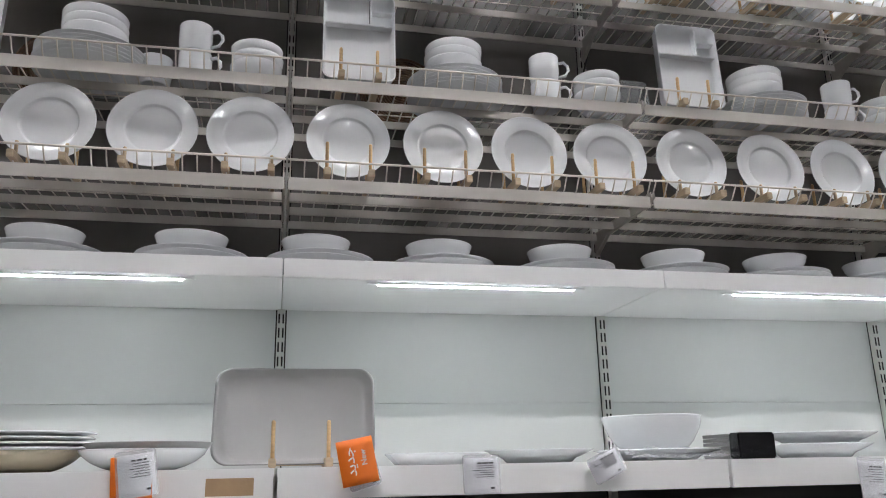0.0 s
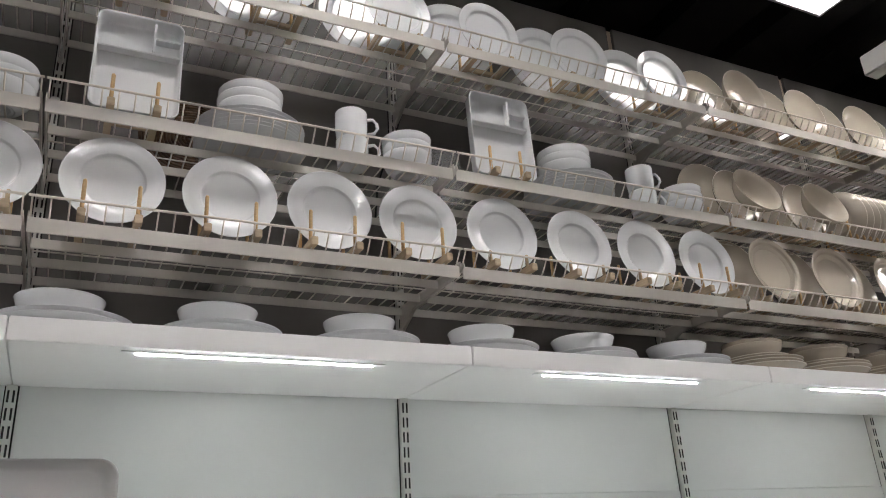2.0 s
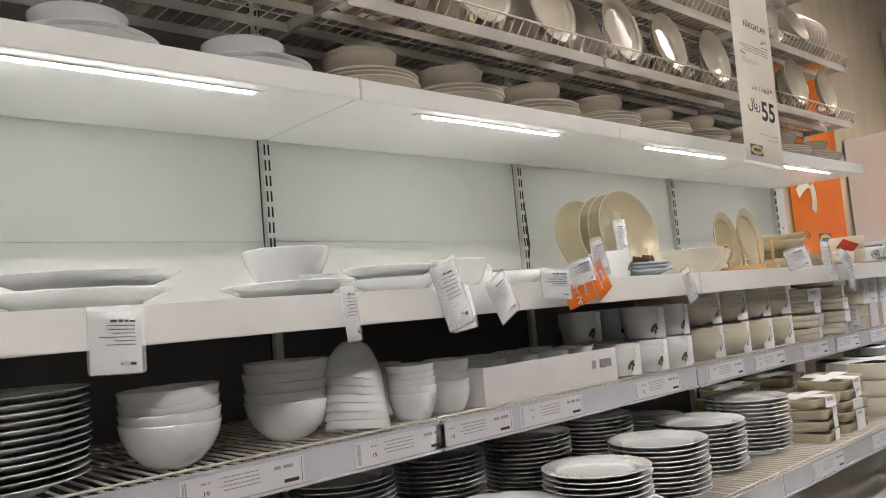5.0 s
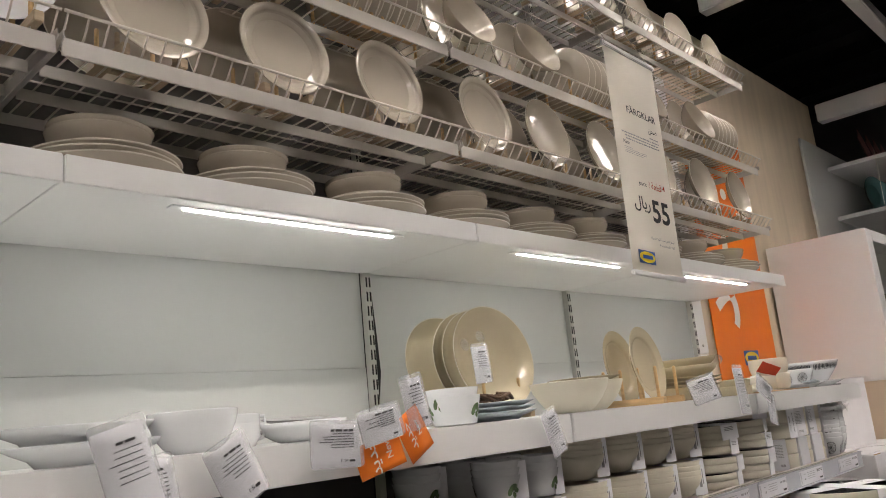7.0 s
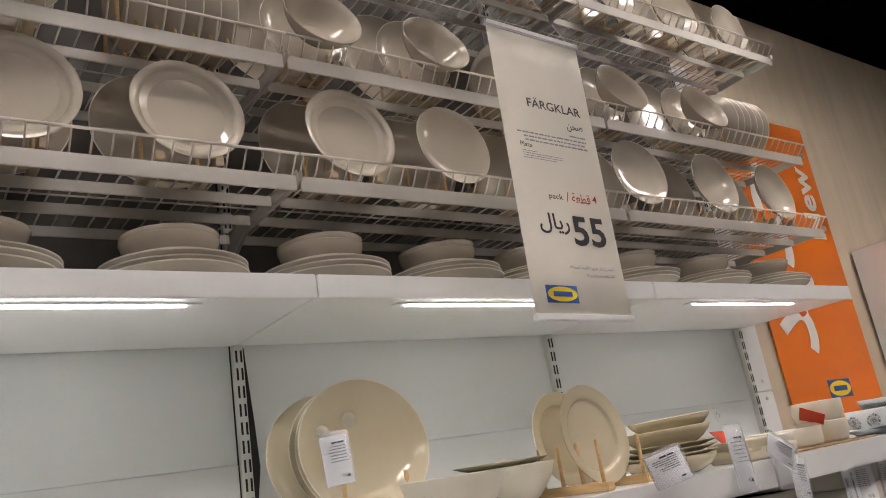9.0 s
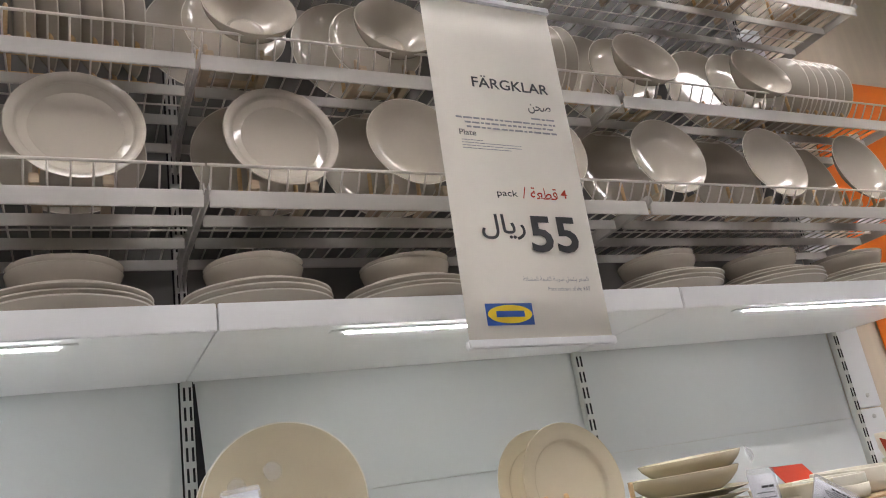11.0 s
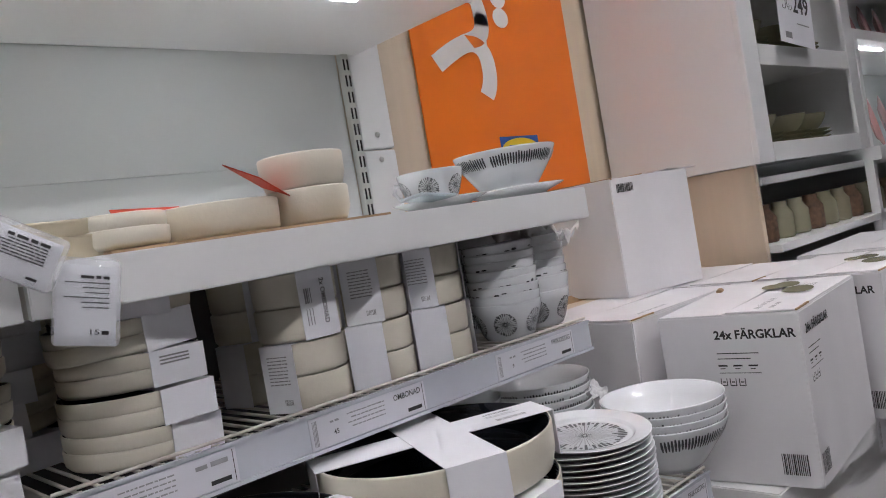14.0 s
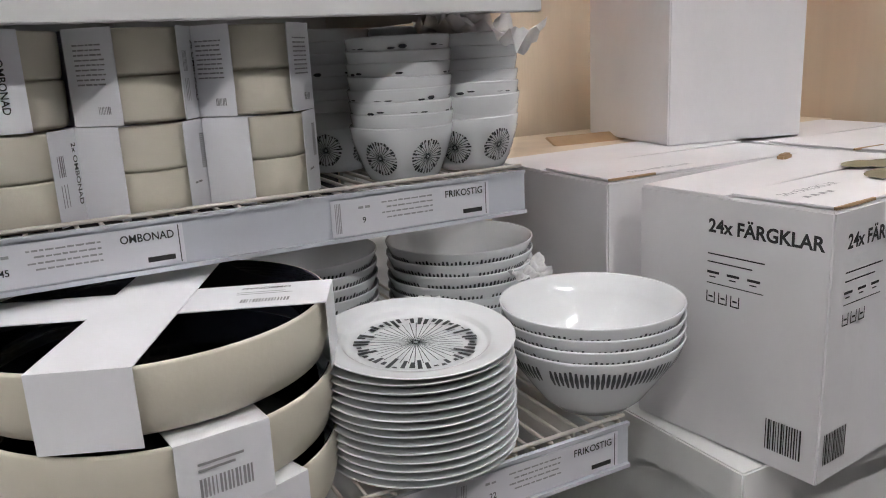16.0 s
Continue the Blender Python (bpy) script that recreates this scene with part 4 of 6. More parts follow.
def crumpled(name, w, d, h, material, m, label, category, seed):
    rnd = random.Random(seed)
    n = 18
    verts, faces = [], []
    for j in range(n):
        for i in range(n):
            verts.append(((i / (n - 1) - 0.5) * w + rnd.uniform(-1, 1) * w * 0.018, (j / (n - 1) - 0.5) * d + rnd.uniform(-1, 1) * d * 0.018, h * (0.35 + 0.6 * noise.noise((i * 0.35 + seed, j * 0.35, seed * 0.3)) + 0.28 * noise.noise((i * 1.3 + seed, j * 0.9, 4.0)))))
    low = min(v[2] for v in verts)
    verts = [(x, y, z - low) for x, y, z in verts]
    for j in range(n - 1):
        for i in range(n - 1):
            faces.append((j * n + i, j * n + i + 1, (j + 1) * n + i + 1, (j + 1) * n + i))
    return put(name, pydata(name, verts, faces, material), m, label, category, "plastic wraps")


crumpled("plastic_wrap", 0.30, 0.09, 0.03, WRAP, M(1.10, 2.075, S + 0.004, 16), "crumpled clear plastic wrap round a plate", "plastic wrap", 3)
crumpled("plastic_wrap", 0.12, 0.18, 0.05, WRAP, M(1.36, 2.2, S + 0.01, 0, -20), "crumpled clear plastic wrap on the shelf", "plastic wrap", 5)
bx = thing("coaster_pack", M(1.287, 2.095, S), "black shrink-wrapped pack standing on the shelf edge", "pack")
part("block", box(-0.056, 0.056, -0.1, -0.05, 0, 0.07, 0.004), BLACK_WRAP, bx)
for k in range(6):
    part("layer", box(-0.055, 0.055, -0.048, 0.09, 0.001 + k * 0.0115, 0.0105 + k * 0.0115, 0.001), GREY_CERAMIC, bx)
OVAL = plate_mesh("dish", 0.37, 0.04, WHITE_CERAMIC)
for k in range(2):
    put("dish", OVAL, M(1.645 + 0.02 * k, 2.24, S + 0.034 * k, 0, 0, 0) @ Matrix.Diagonal((1, 0.72, 1, 1)), "oval white serving dish in a pair", "dish", "oval dishes")
put("plate", plate_mesh("plate", 0.31, 0.032, WHITE_CERAMIC), M(2.08, 2.17, S), "white scalloped plate under a bowl", "plate", "scalloped crockery")
SCALLOP = bowl_mesh("bowl", 0.205, 0.095, WHITE_CERAMIC, 0.55, 0.8, 72, 0.009, 12)
put("bowl", SCALLOP, M(2.085, 2.18, S + 0.018), "white bowl with a scalloped rim on a plate", "bowl", "scalloped crockery")
put("card", mesh_of(box(-0.05, 0.05, -0.02, 0.02, 0, 0.02, 0.004), "card", BLUE_CERAMIC), M(2.1, 2.07, S + 0.025, 10, 0, 10), "pale blue paper slip lying on a plate", "paper slip")
for k in range(2):
    put("dish", plate_mesh("dish", 0.28, 0.036, WHITE_CERAMIC), M(2.42 - 0.015 * k, 2.2, S + 0.03 * k) @ Matrix.Diagonal((1, 0.75, 1, 1)), "oval white dish in a pair", "dish", "oval dishes")
put("bowl", bowl_mesh("bowl", 0.166, 0.076, WHITE_CERAMIC, 0.5, 0.88), M(2.59, 2.14, S), "plain white bowl with a clear suction hook", "bowl", "white bowls on the shelf")
for k in range(2):
    mug(2.735, 2.22, S + 0.017 * k, -10, straight_bowl_mesh("body", 0.086, 0.05, WHITE_CERAMIC, 0.004, None, 0.8, 36), tubes("handle", [[(0.038, 0, 0.042), (0.055, 0, 0.044), (0.058, 0, 0.03), (0.05, 0, 0.016), (0.036, 0, 0.013)]], 0.004, WHITE_CERAMIC, 7), "white porcelain cup stacked in another", "stacked cups")
put("bowl", bowl_mesh("bowl", 0.205, 0.042, WHITE_CERAMIC, 0.45, 0.8), M(2.875, 2.2, S), "wide shallow white bowl on the shelf", "bowl", "white bowls on the shelf")
put("plate", plate_mesh("plate", 0.17, 0.016, GREY_CERAMIC), M(2.875, 2.2, S + 0.033, 4), "grey patterned plate lying in a bowl", "plate", "white bowls on the shelf")

# bowls with a green leaf print
LEAFBOWL = lathe("body", [(0, 0.003), (0.068, 0.003), (0.070, 0), (0.0735, 0.003), (0.0925, 0.094), (0.0915, 0.095), (0.0885, 0.094), (0.070, 0.008), (0, 0.008)], WHITE_CERAMIC, 56)


def leaf_bowl(x, y, z, rz, me=None, s=1.0, label="white bowl with a green leaf print"):
    b = thing("bowl", M(x, y, z, 0, 0, rz) @ Matrix.Scale(s, 4), label, "bowl", "leaf print bowls")
    part("body", me or LEAFBOWL, None, b)
    for a0 in (-100, -20, 130):
        verts, faces = [], []
        for da, zz, ln, tl in ((0, 0.056, 0.018, 20), (9, 0.046, 0.014, -30), (-9, 0.042, 0.015, 70), (4, 0.030, 0.012, 120)):
            o = len(verts)
            for k in range(10):
                w = 2 * math.pi * k / 10
                u, v = ln * math.cos(w), ln * 0.62 * math.sin(w)
                c, sn = math.cos(radians(tl)), math.sin(radians(tl))
                u, v = u * c - v * sn, u * sn + v * c
                zz2 = zz + v
                r = 0.0925 * (0.8 + 0.2 * min(1, zz2 / 0.095)) + 0.003
                a = radians(a0 + da) + u / r
                verts.append((r * math.cos(a), r * math.sin(a), zz2))
            faces.append(tuple(range(o, o + 10)))
        part("leaf_print", pydata("leaf_print", verts, faces, LEAF_PRINT, False), None, b, "green printed leaves")
    return b


leaf_bowl(3.305, 2.145, S, 20, None, 0.74)
leaf_bowl(3.303, 2.148, S + 0.02, 60, None, 0.74)
for k in range(3):
    put("plate", plate_mesh("plate", 0.25 - 0.006 * k, 0.022, BLUE_CERAMIC), M(3.465, 2.165, S + 0.0125 * k, 0, 0, 30 * k), "pale blue plate in a short stack", "plate", "pale blue plates")
lines = []
rnd = random.Random(8)
for k in range(26):
    a = rnd.uniform(0, 6.28)
    r = rnd.uniform(0.05, 0.075)
    lines.append([(r * math.cos(a + q * 0.5), r * math.sin(a + q * 0.5), 0.012 + rnd.uniform(-0.009, 0.012)) for q in range(5)])
put("wreath", tubes("wreath", lines, 0.004, WICKER, 5), M(3.455, 2.17, S + 0.048), "small dark twig wreath lying on plates", "wreath")

# four large plates on edge
DISH34 = coupe_mesh("plate", 0.335, 0.042, CREAM_CERAMIC)
for k, (x, y) in enumerate(((3.728, 2.36), (3.752, 2.43), (3.756, 2.475), (3.745, 2.59))):
    stand_plate(DISH34, 0.335, x, y, S + 0.02, 10, "large cream plate standing on edge in a rack", "large cream plates", -6)
peg_stand(3.74, 2.40, S, True, 0.085)
for dx, dz in ((-0.085, 0.235), (-0.01, 0.26)):
    put("suction_hook", lathe("suction_hook", [(0, 0.008), (0.008, 0.008), (0.018, 0.002), (0.02, 0)], FILM, 16), M(3.722 + dx, 2.388, S + dz, 80), "clear round suction hook stuck on a plate", "suction hook", "suction hooks")
hang_tag(3.632, 2.33, S + 0.222, 0.07, 0.11, -4, 0, -2, False, "35", 11, "white paper tag hanging on a plate")

# two nested bowls, peg rack with plates
WB = bowl_mesh("bowl", 0.24, 0.092, SAND_STONEWARE, 0.45, 0.82)
put("bowl", WB, M(3.82, 2.15, S), "plain cream bowl standing on the shelf", "bowl", "cream bowls")
put("bowl", WB, M(4.055, 2.245, S), "plain cream bowl behind another one", "bowl", "cream bowls")
put("plate", plate_mesh("plate", 0.24, 0.02, CREAM_CERAMIC), M(4.04, 2.245, S + 0.085, 0, 0, 0), "cream plate lying on a bowl", "plate", "cream bowls")
CR = plate_mesh("plate", 0.256, 0.026, CREAM_CERAMIC, flat=0.72)
rk = thing("peg_rack", M(4.275, 2.18, S, 0, 0, 8), "pale wooden plate rack with round pegs", "plate rack")
for sx in (-0.088, 0.088):
    part("foot", box(sx - 0.016, sx + 0.016, -0.12, 0.13, 0, 0.022, 0.003), PINE, rk)
    for k in range(4):
        part("peg", PEG, None, rk, m=M(sx, -0.1 + k * 0.062, 0.02))
part("bar", box(-0.088, 0.088, 0.03, 0.05, 0.003, 0.018, 0.002), PINE, rk)
stand_plate(CR, 0.256, 4.266, 2.135, S + 0.008, 8, "cream plate standing in a wooden peg rack", "cream plates in the rack", 6)
stand_plate(CR, 0.256, 4.262, 2.235, S + 0.008, 8, "cream plate standing behind in a peg rack", "cream plates in the rack", 6)

# cream stack with two bowls on top
put("bowl", bowl_mesh("bowl", 0.262, 0.046, CREAM_CERAMIC, 0.56, 0.88), M(4.57, 2.165, S), "deep cream plate under a stack", "bowl", "cream stack")
for k in range(3):
    put("plate", plate_mesh("plate", 0.275, 0.02, CREAM_CERAMIC, flat=0.74), M(4.566 + 0.004 * k, 2.165, S + 0.034 + 0.0145 * k, 0, -0.6 * k, k * 40), "cream plate in a stack on the shelf", "plate", "cream stack")
put("bowl", bowl_mesh("bowl", 0.25, 0.05, CREAM_CERAMIC, 0.5, 0.85), M(4.576, 2.162, S + 0.073, 0, -1, 0), "shallow cream bowl on a stack of plates", "bowl", "cream stack")
put("bowl", bowl_mesh("bowl", 0.235, 0.046, CREAM_CERAMIC, 0.5, 0.85), M(4.61, 2.168, S + 0.108, 0, -2.5, 0), "shallow cream bowl topping the stack", "bowl", "cream stack")
put("suction_hook", lathe("suction_hook", [(0, 0.012), (0.008, 0.012), (0.018, 0.003), (0.02, 0)], FILM, 16), M(4.69, 2.07, S + 0.14, 80, 0, 40), "clear round suction hook stuck on a bowl", "suction hook", "suction hooks")

# brown sheet and stoneware
put("card_sheet", mesh_of(box(4.93, 5.46, 2.03, 2.45, S, S + 0.005, 0.001), "card_sheet", CARTON_BROWN), M(0, 0, 0), "brown cardboard sheet lying under stoneware", "cardboard")
PALE = platter_mesh("dish", 0.19, 0.15, 0.02, 0.034, CREAM_CERAMIC, 0.93)
for k in range(2):
    put("dish", PALE, M(4.875, 2.13, S + 0.024 * k, 0, 0, 6 * k), "small cream rectangular dish in a pair", "dish", "small cream dishes")
put("dish", straight_bowl_mesh("dish", 0.245, 0.058, SAND_STONEWARE), M(5.175, 2.19, S + 0.007), "round matte sand baking dish on cardboard", "dish", "sand stoneware")
put("dish", straight_bowl_mesh("dish", 0.17, 0.03, SAND_STONEWARE), M(4.972, 2.12, S + 0.007), "small flat sand dish on cardboard", "dish", "sand stoneware")
put("dish", straight_bowl_mesh("dish", 0.165, 0.03, SAND_STONEWARE), M(4.972, 2.12, S + 0.03), "small flat sand dish stacked on another", "dish", "sand stoneware")
CUP = straight_bowl_mesh("bowl", 0.165, 0.068, SAND_STONEWARE, 0.006, None, 0.9)
for k in range(2):
    put("bowl", CUP, M(5.36, 2.155, S + 0.007 + 0.066 * k), "matte sand stoneware bowl in a stack of two", "bowl", "sand stoneware")
put("card", mesh_of(box(-0.075, 0.075, -0.001, 0.001, 0, 0.085, 0.0004), "card", RED_PRINT), M(5.15, 2.34, S + 0.03, -40, 2, 8), "orange card leaning behind the dishes", "card", "orange cards")
put("card", mesh_of(box(-0.075, 0.075, -0.001, 0.001, 0, 0.075, 0.0004), "card", RED_PRINT), M(5.255, 2.08, S + 0.075, -62, 14, 35), "orange card tucked between stoneware bowls", "card", "orange cards")


def wheel_rects(r0, r1, n, w=0.06, seed=2):
    """Spokes of a radiating print, as thin quads in the plane."""
    rnd = random.Random(seed)
    verts, faces = [], []
    for k in range(n):
        a = 2 * math.pi * (k + rnd.uniform(-0.15, 0.15)) / n
        w0, w1 = w * 0.25, w * rnd.uniform(0.8, 1.1)
        ra, rb = r0 * rnd.uniform(0.9, 1.3), r1 * rnd.uniform(0.95, 1.03)
        o = len(verts)
        for r, s in ((ra, -w0 * 0.5), (ra, w0 * 0.5), (rb, w1 * 0.18), (rb, -w1 * 0.18)):
            verts.append((r * math.cos(a) - s * r1 * math.sin(a), r * math.sin(a) + s * r1 * math.cos(a), 0))
        faces.append((o, o + 1, o + 2, o + 3))
    return verts, faces


def wrap_print(verts, faces, radius_at, a0, zc, out=0.0016):
    """Wrap a flat print round a bowl's outside."""
    new_v = []
    for x, y, _ in verts:
        z = zc + y
        r = radius_at(z) + out
        a = a0 + x / r
        new_v.append((r * math.cos(a), r * math.sin(a), z))
    return pydata("print", new_v, faces, INK, False)


def band_print(radius_at, z0, z1, n, out=0.0016, gap=None):
    verts, faces = [], []
    rnd = random.Random(4)
    for k in range(n):
        a = 2 * math.pi * k / n
        if gap and (k % gap) in (0, 1):
            continue
        da = 2 * math.pi / n * 0.4
        o = len(verts)
        zz0, zz1 = z0 + rnd.uniform(-0.002, 0.002), z1 + rnd.uniform(-0.002, 0.002)
        zm = (zz0 + zz1) / 2
        for z, w in ((zz0, 0.5), (zm, 1.0), (zz1, 0.55)):
            r = radius_at(z) + out
            verts.append((r * math.cos(a - da * w), r * math.sin(a - da * w), z))
            verts.append((r * math.cos(a + da * w), r * math.sin(a + da * w), z))
        faces += [(o, o + 1, o + 3, o + 2), (o + 2, o + 3, o + 5, o + 4)]
    return pydata("print", verts, faces, INK, False)


def bowl_radius(d, h, foot, belly):
    R = d / 2
    zs = [0, 0, h * 0.14, h * 0.38, h * 0.7, h * 0.97, h]
    rs = [R * foot, R * foot, R * (foot * 0.6 + belly * 0.4), R * (foot * 0.15 + belly * 0.85), R * (belly * 0.45 + 0.55), R * 0.99, R]
    return lambda z: float(np.interp(z, zs[1:], rs[1:]))


def wheel_bowl_parts(d, h):
    body = bowl_mesh("body", d, h, WHITE_CERAMIC, 0.66, 0.86)
    rad = bowl_radius(d, h, 0.66, 0.86)
    wheels = []
    for k in range(6):
        v, f = wheel_rects(0.002, h * 0.31, 26, 0.13, k)
        for r0, r1, n, w in ((h * 0.23, h * 0.315, 30, 0.34), (h * 0.002, h * 0.07, 12, 0.12)):
            v2, f2 = wheel_rects(r0, r1, n, w, k + 20)
            f = f + [tuple(q + len(v) for q in one) for one in f2]
            v = v + v2
        wheels.append(wrap_print(v, f, rad, k * math.pi / 3 + 0.2, h * 0.46))
    return body, wheels


WB_BODY, WB_WHEELS = wheel_bowl_parts(0.172, 0.088)


def wheel_bowl(x, y, z, rz, prints=True, label="white bowl with black wheel print in a stack"):
    b = thing("bowl", M(x, y, z, random.uniform(-1.5, 1.5), random.uniform(-1.5, 1.5), rz), label, "bowl", "wheel print bowls")
    part("body", WB_BODY, None, b)
    if prints:
        for w in WB_WHEELS:
            part("print", w, None, b, "black wheel print")
    elif random.random() < 0.35:
        part("print", WB_BAND, None, b, "black brush strokes near the rim")
    return b


WB_BAND = band_print(bowl_radius(0.172, 0.088, 0.66, 0.86), 0.0695, 0.0725, 30, gap=4)
TEACUP_BODY, TEACUP_WHEELS = wheel_bowl_parts(0.152, 0.074)
put("plate", plate_mesh("plate", 0.215, 0.022, WHITE_CERAMIC), M(5.715, 2.16, S), "white saucer under a patterned cup", "plate", "patterned set")
tc = thing("cup", M(5.70, 2.165, S + 0.014, 0, 0, 150), "white cup with black wheel print on a saucer", "cup", "patterned set")
part("body", TEACUP_BODY, None, tc)
part("handle", tubes("handle", [[(0.055, 0, 0.05), (0.08, 0, 0.052), (0.086, 0, 0.036), (0.075, 0, 0.02), (0.05, 0, 0.018)]], 0.005, WHITE_CERAMIC, 8), None, tc)
for w in TEACUP_WHEELS:
    part("print", w, None, tc, "black wheel print")
put("card", mesh_of(box(-0.06, 0.06, -0.03, 0.03, 0, 0.006, 0.002), "card", BLUE_CERAMIC), M(5.60, 2.07, S + 0.022, -6, 4, 10), "pale paper slip lying on a saucer", "paper slip")
put("plate", plate_mesh("plate", 0.26, 0.026, WHITE_CERAMIC), M(5.985, 2.18, S), "white plate under a patterned bowl", "plate", "patterned set")
BB_BODY = bowl_mesh("body", 0.262, 0.105, WHITE_CERAMIC, 0.45, 0.76)
BB_BAND = band_print(bowl_radius(0.262, 0.105, 0.45, 0.76), 0.064, 0.090, 112, gap=28)


def band_bowl(x, y, z, rz, label="white bowl with a black brush stroke band", s=1.0):
    b = thing("bowl", M(x, y, z, 0, 0, rz) @ Matrix.Scale(s, 4), label, "bowl", "band print bowls")
    part("body", BB_BODY, None, b)
    part("print", BB_BAND, None, b, "black brush stroke band")
    return b


band_bowl(5.992, 2.195, S + 0.018, 20, "white bowl with a black band on a plate")

# tags along the display shelf
TAGS = [(-0.325, 1.975, 1.396, 0.092, 0.115, 5, True, "", 0), (-0.315, 1.965, 1.40, 0.08, 0.095, 8, False, "", 0), (0.182, 1.975, 1.428, 0.088, 0.108, 11, True, "", 0), (0.20, 1.985, 1.37, 0.07, 0.06, 16, False, "", 0),
        (0.50, 1.975, 1.378, 0.085, 0.086, 1, False, "", 0), (0.82, 1.97, 1.38, 0.088, 0.062, 24, False, "", 0), (1.624, 1.985, 1.352, 0.092, 0.106, -3, False, "65", 0), (2.11, 1.985, 1.376, 0.048, 0.118, 2, False, "", 20),
        (2.368, 1.962, 1.416, 0.082, 0.155, 15, False, "29", 0), (2.425, 1.98, 1.36, 0.07, 0.105, 8, False, "19", 0), (2.552, 1.972, 1.374, 0.084, 0.108, 26, False, "15", 0),
        (2.787, 1.968, 1.391, 0.104, 0.08, -3, False, "19", 0), (2.882, 1.955, 1.412, 0.104, 0.064, 10, False, "", 0), (2.895, 1.982, 1.355, 0.115, 0.066, 14, True, "", 0), (2.975, 1.976, 1.401, 0.082, 0.096, 27, True, "", 0), (3.005, 1.985, 1.472, 0.07, 0.105, 10, False, "35", 0),
        (3.468, 1.98, 1.373, 0.066, 0.108, 17, False, "9", 0), (4.614, 1.975, 1.461, 0.066, 0.16, -2, False, "45", 0), (4.80, 1.96, 1.408, 0.108, 0.066, -31, False, "", 0), (4.878, 1.98, 1.352, 0.08, 0.108, -13, False, "15", 0), (4.322, 1.98, 1.432, 0.085, 0.08, 14, False, "", -52)]
for k, (x, y, z, w, h, ry, orange, price, turn) in enumerate(TAGS):
    hang_tag(x, y, z, w, h, -ry, turn or random.uniform(-8, 8), -4, orange, price, k + 3)

# ---------------------------------------------------------------- upper stock shelf
L = L1_Z + 0.004


def carton(name, x0, x1, y0, y1, z0, z1, label, group="", words="", rz=0.0, lines=True, category="box"):
    cx, cy = (x0 + x1) / 2, (y0 + y1) / 2
    c = thing(name, M(cx, cy, z0, 0, 0, rz), label, category, group)
    w, d, h = (x1 - x0) / 2, (y1 - y0) / 2, z1 - z0
    part("body", box(-w, w, -d, d, 0, h, 0.002), CARTON, c)
    if lines:
        r = [(-w * 0.7, -w * 0.1, h * 0.62, h * 0.63), (w * 0.1, w * 0.6, h * 0.60, h * 0.66), (-w * 0.7, w * 0.0, h * 0.78, h * 0.79)]
        r += barcode_rects(w * 0.15, h * 0.74, w * 0.55, h * 0.08, 12, 3)
        for k in range(4):
            r.append((w * 0.1, w * 0.6, h * (0.3 - 0.04 * k), h * (0.3 - 0.04 * k) + 0.002))
        part("print", bars_mesh(r, GREY_PRINT), None, c, "grey print and barcode", M(0, -d - 0.001, 0, 90))
    return c


for k in range(5):
    carton("carton", 0.94, 1.105, 2.112 + k * 0.06, 2.169 + k * 0.06, L, L + 0.150, "slim white printed carton standing in a row", "slim cartons", lines=k == 0)
    carton("carton", 1.108, 1.28, 2.19 + k * 0.06, 2.247 + k * 0.06, L, L + 0.156, "slim white printed carton standing in a row", "slim cartons", lines=k == 0)
bk = thing("basket", M(0.70, 2.38, L), "dark woven basket with a folded liner", "basket")
lines = []
for k in range(12):
    z = 0.012 + k * 0.014
    r = 0.16 + 0.03 * k / 11
    lines.append([(r * math.cos(a) * 1.15, r * math.sin(a), z + 0.003 * math.sin(a * 18 + k * 3.1)) for a in [2 * math.pi * j / 40 for j in range(41)]])
part("weave", tubes("weave", lines, 0.0085, WICKER, 6), None, bk)
part("bottom", lathe("bottom", [(0, 0.0), (0.17, 0.0), (0.17, 0.008), (0, 0.008)], WICKER, 32), None, bk)
part("liner", lathe("liner", [(0.16, 0.15), (0.19, 0.178), (0.2, 0.165), (0.2, 0.15)], GREY_CERAMIC, 40, 0.02, 7), None, bk, "pale cloth liner")
BIG = plate_mesh("plate", 0.365, 0.026, WHITE_CERAMIC)
stack(BIG, 1.475, 2.27, L, 12, 0.0143, "plate", "large white plate in a tall stack", "large white plates", 0.004)
ROUND_BOWL = bowl_mesh("bowl", 0.205, 0.092, WHITE_CERAMIC, 0.44, 0.88, 72, 0.006, 12)
for x, y, n in ((1.80, 2.20, 4), (2.11, 2.26, 5)):
    stack(ROUND_BOWL, x, y, L, n, 0.0225, "bowl", "white scalloped bowl in a stack", "scalloped bowl stacks", 0.003, 1.5)
DOME = bowl_mesh("bowl", 0.16, 0.095, WHITE_CERAMIC, 0.42, 0.8)
for k in range(7):
    put("bowl", DOME, M(2.245 + 0.004 * k, 2.16 + 0.006 * k, L + 0.095 + 0.018 * k, 180 - 6, 10 + k, 0), "white bowl turned upside down in a leaning pile", "bowl", "upturned bowls")
CUPB = bowl_mesh("bowl", 0.125, 0.07, WHITE_CERAMIC, 0.62, 0.9)
for x, y in ((2.405, 2.155), (2.535, 2.165), (2.44, 2.33)):
    stack(CUPB, x, y, L, 5, 0.0175, "bowl", "small white bowl in a stack of five", "small bowl stacks", 0.002, 1)
tr_ = thing("tray_carton", M(2.92, 2.29, L), "white open carton tray holding bowls", "box")
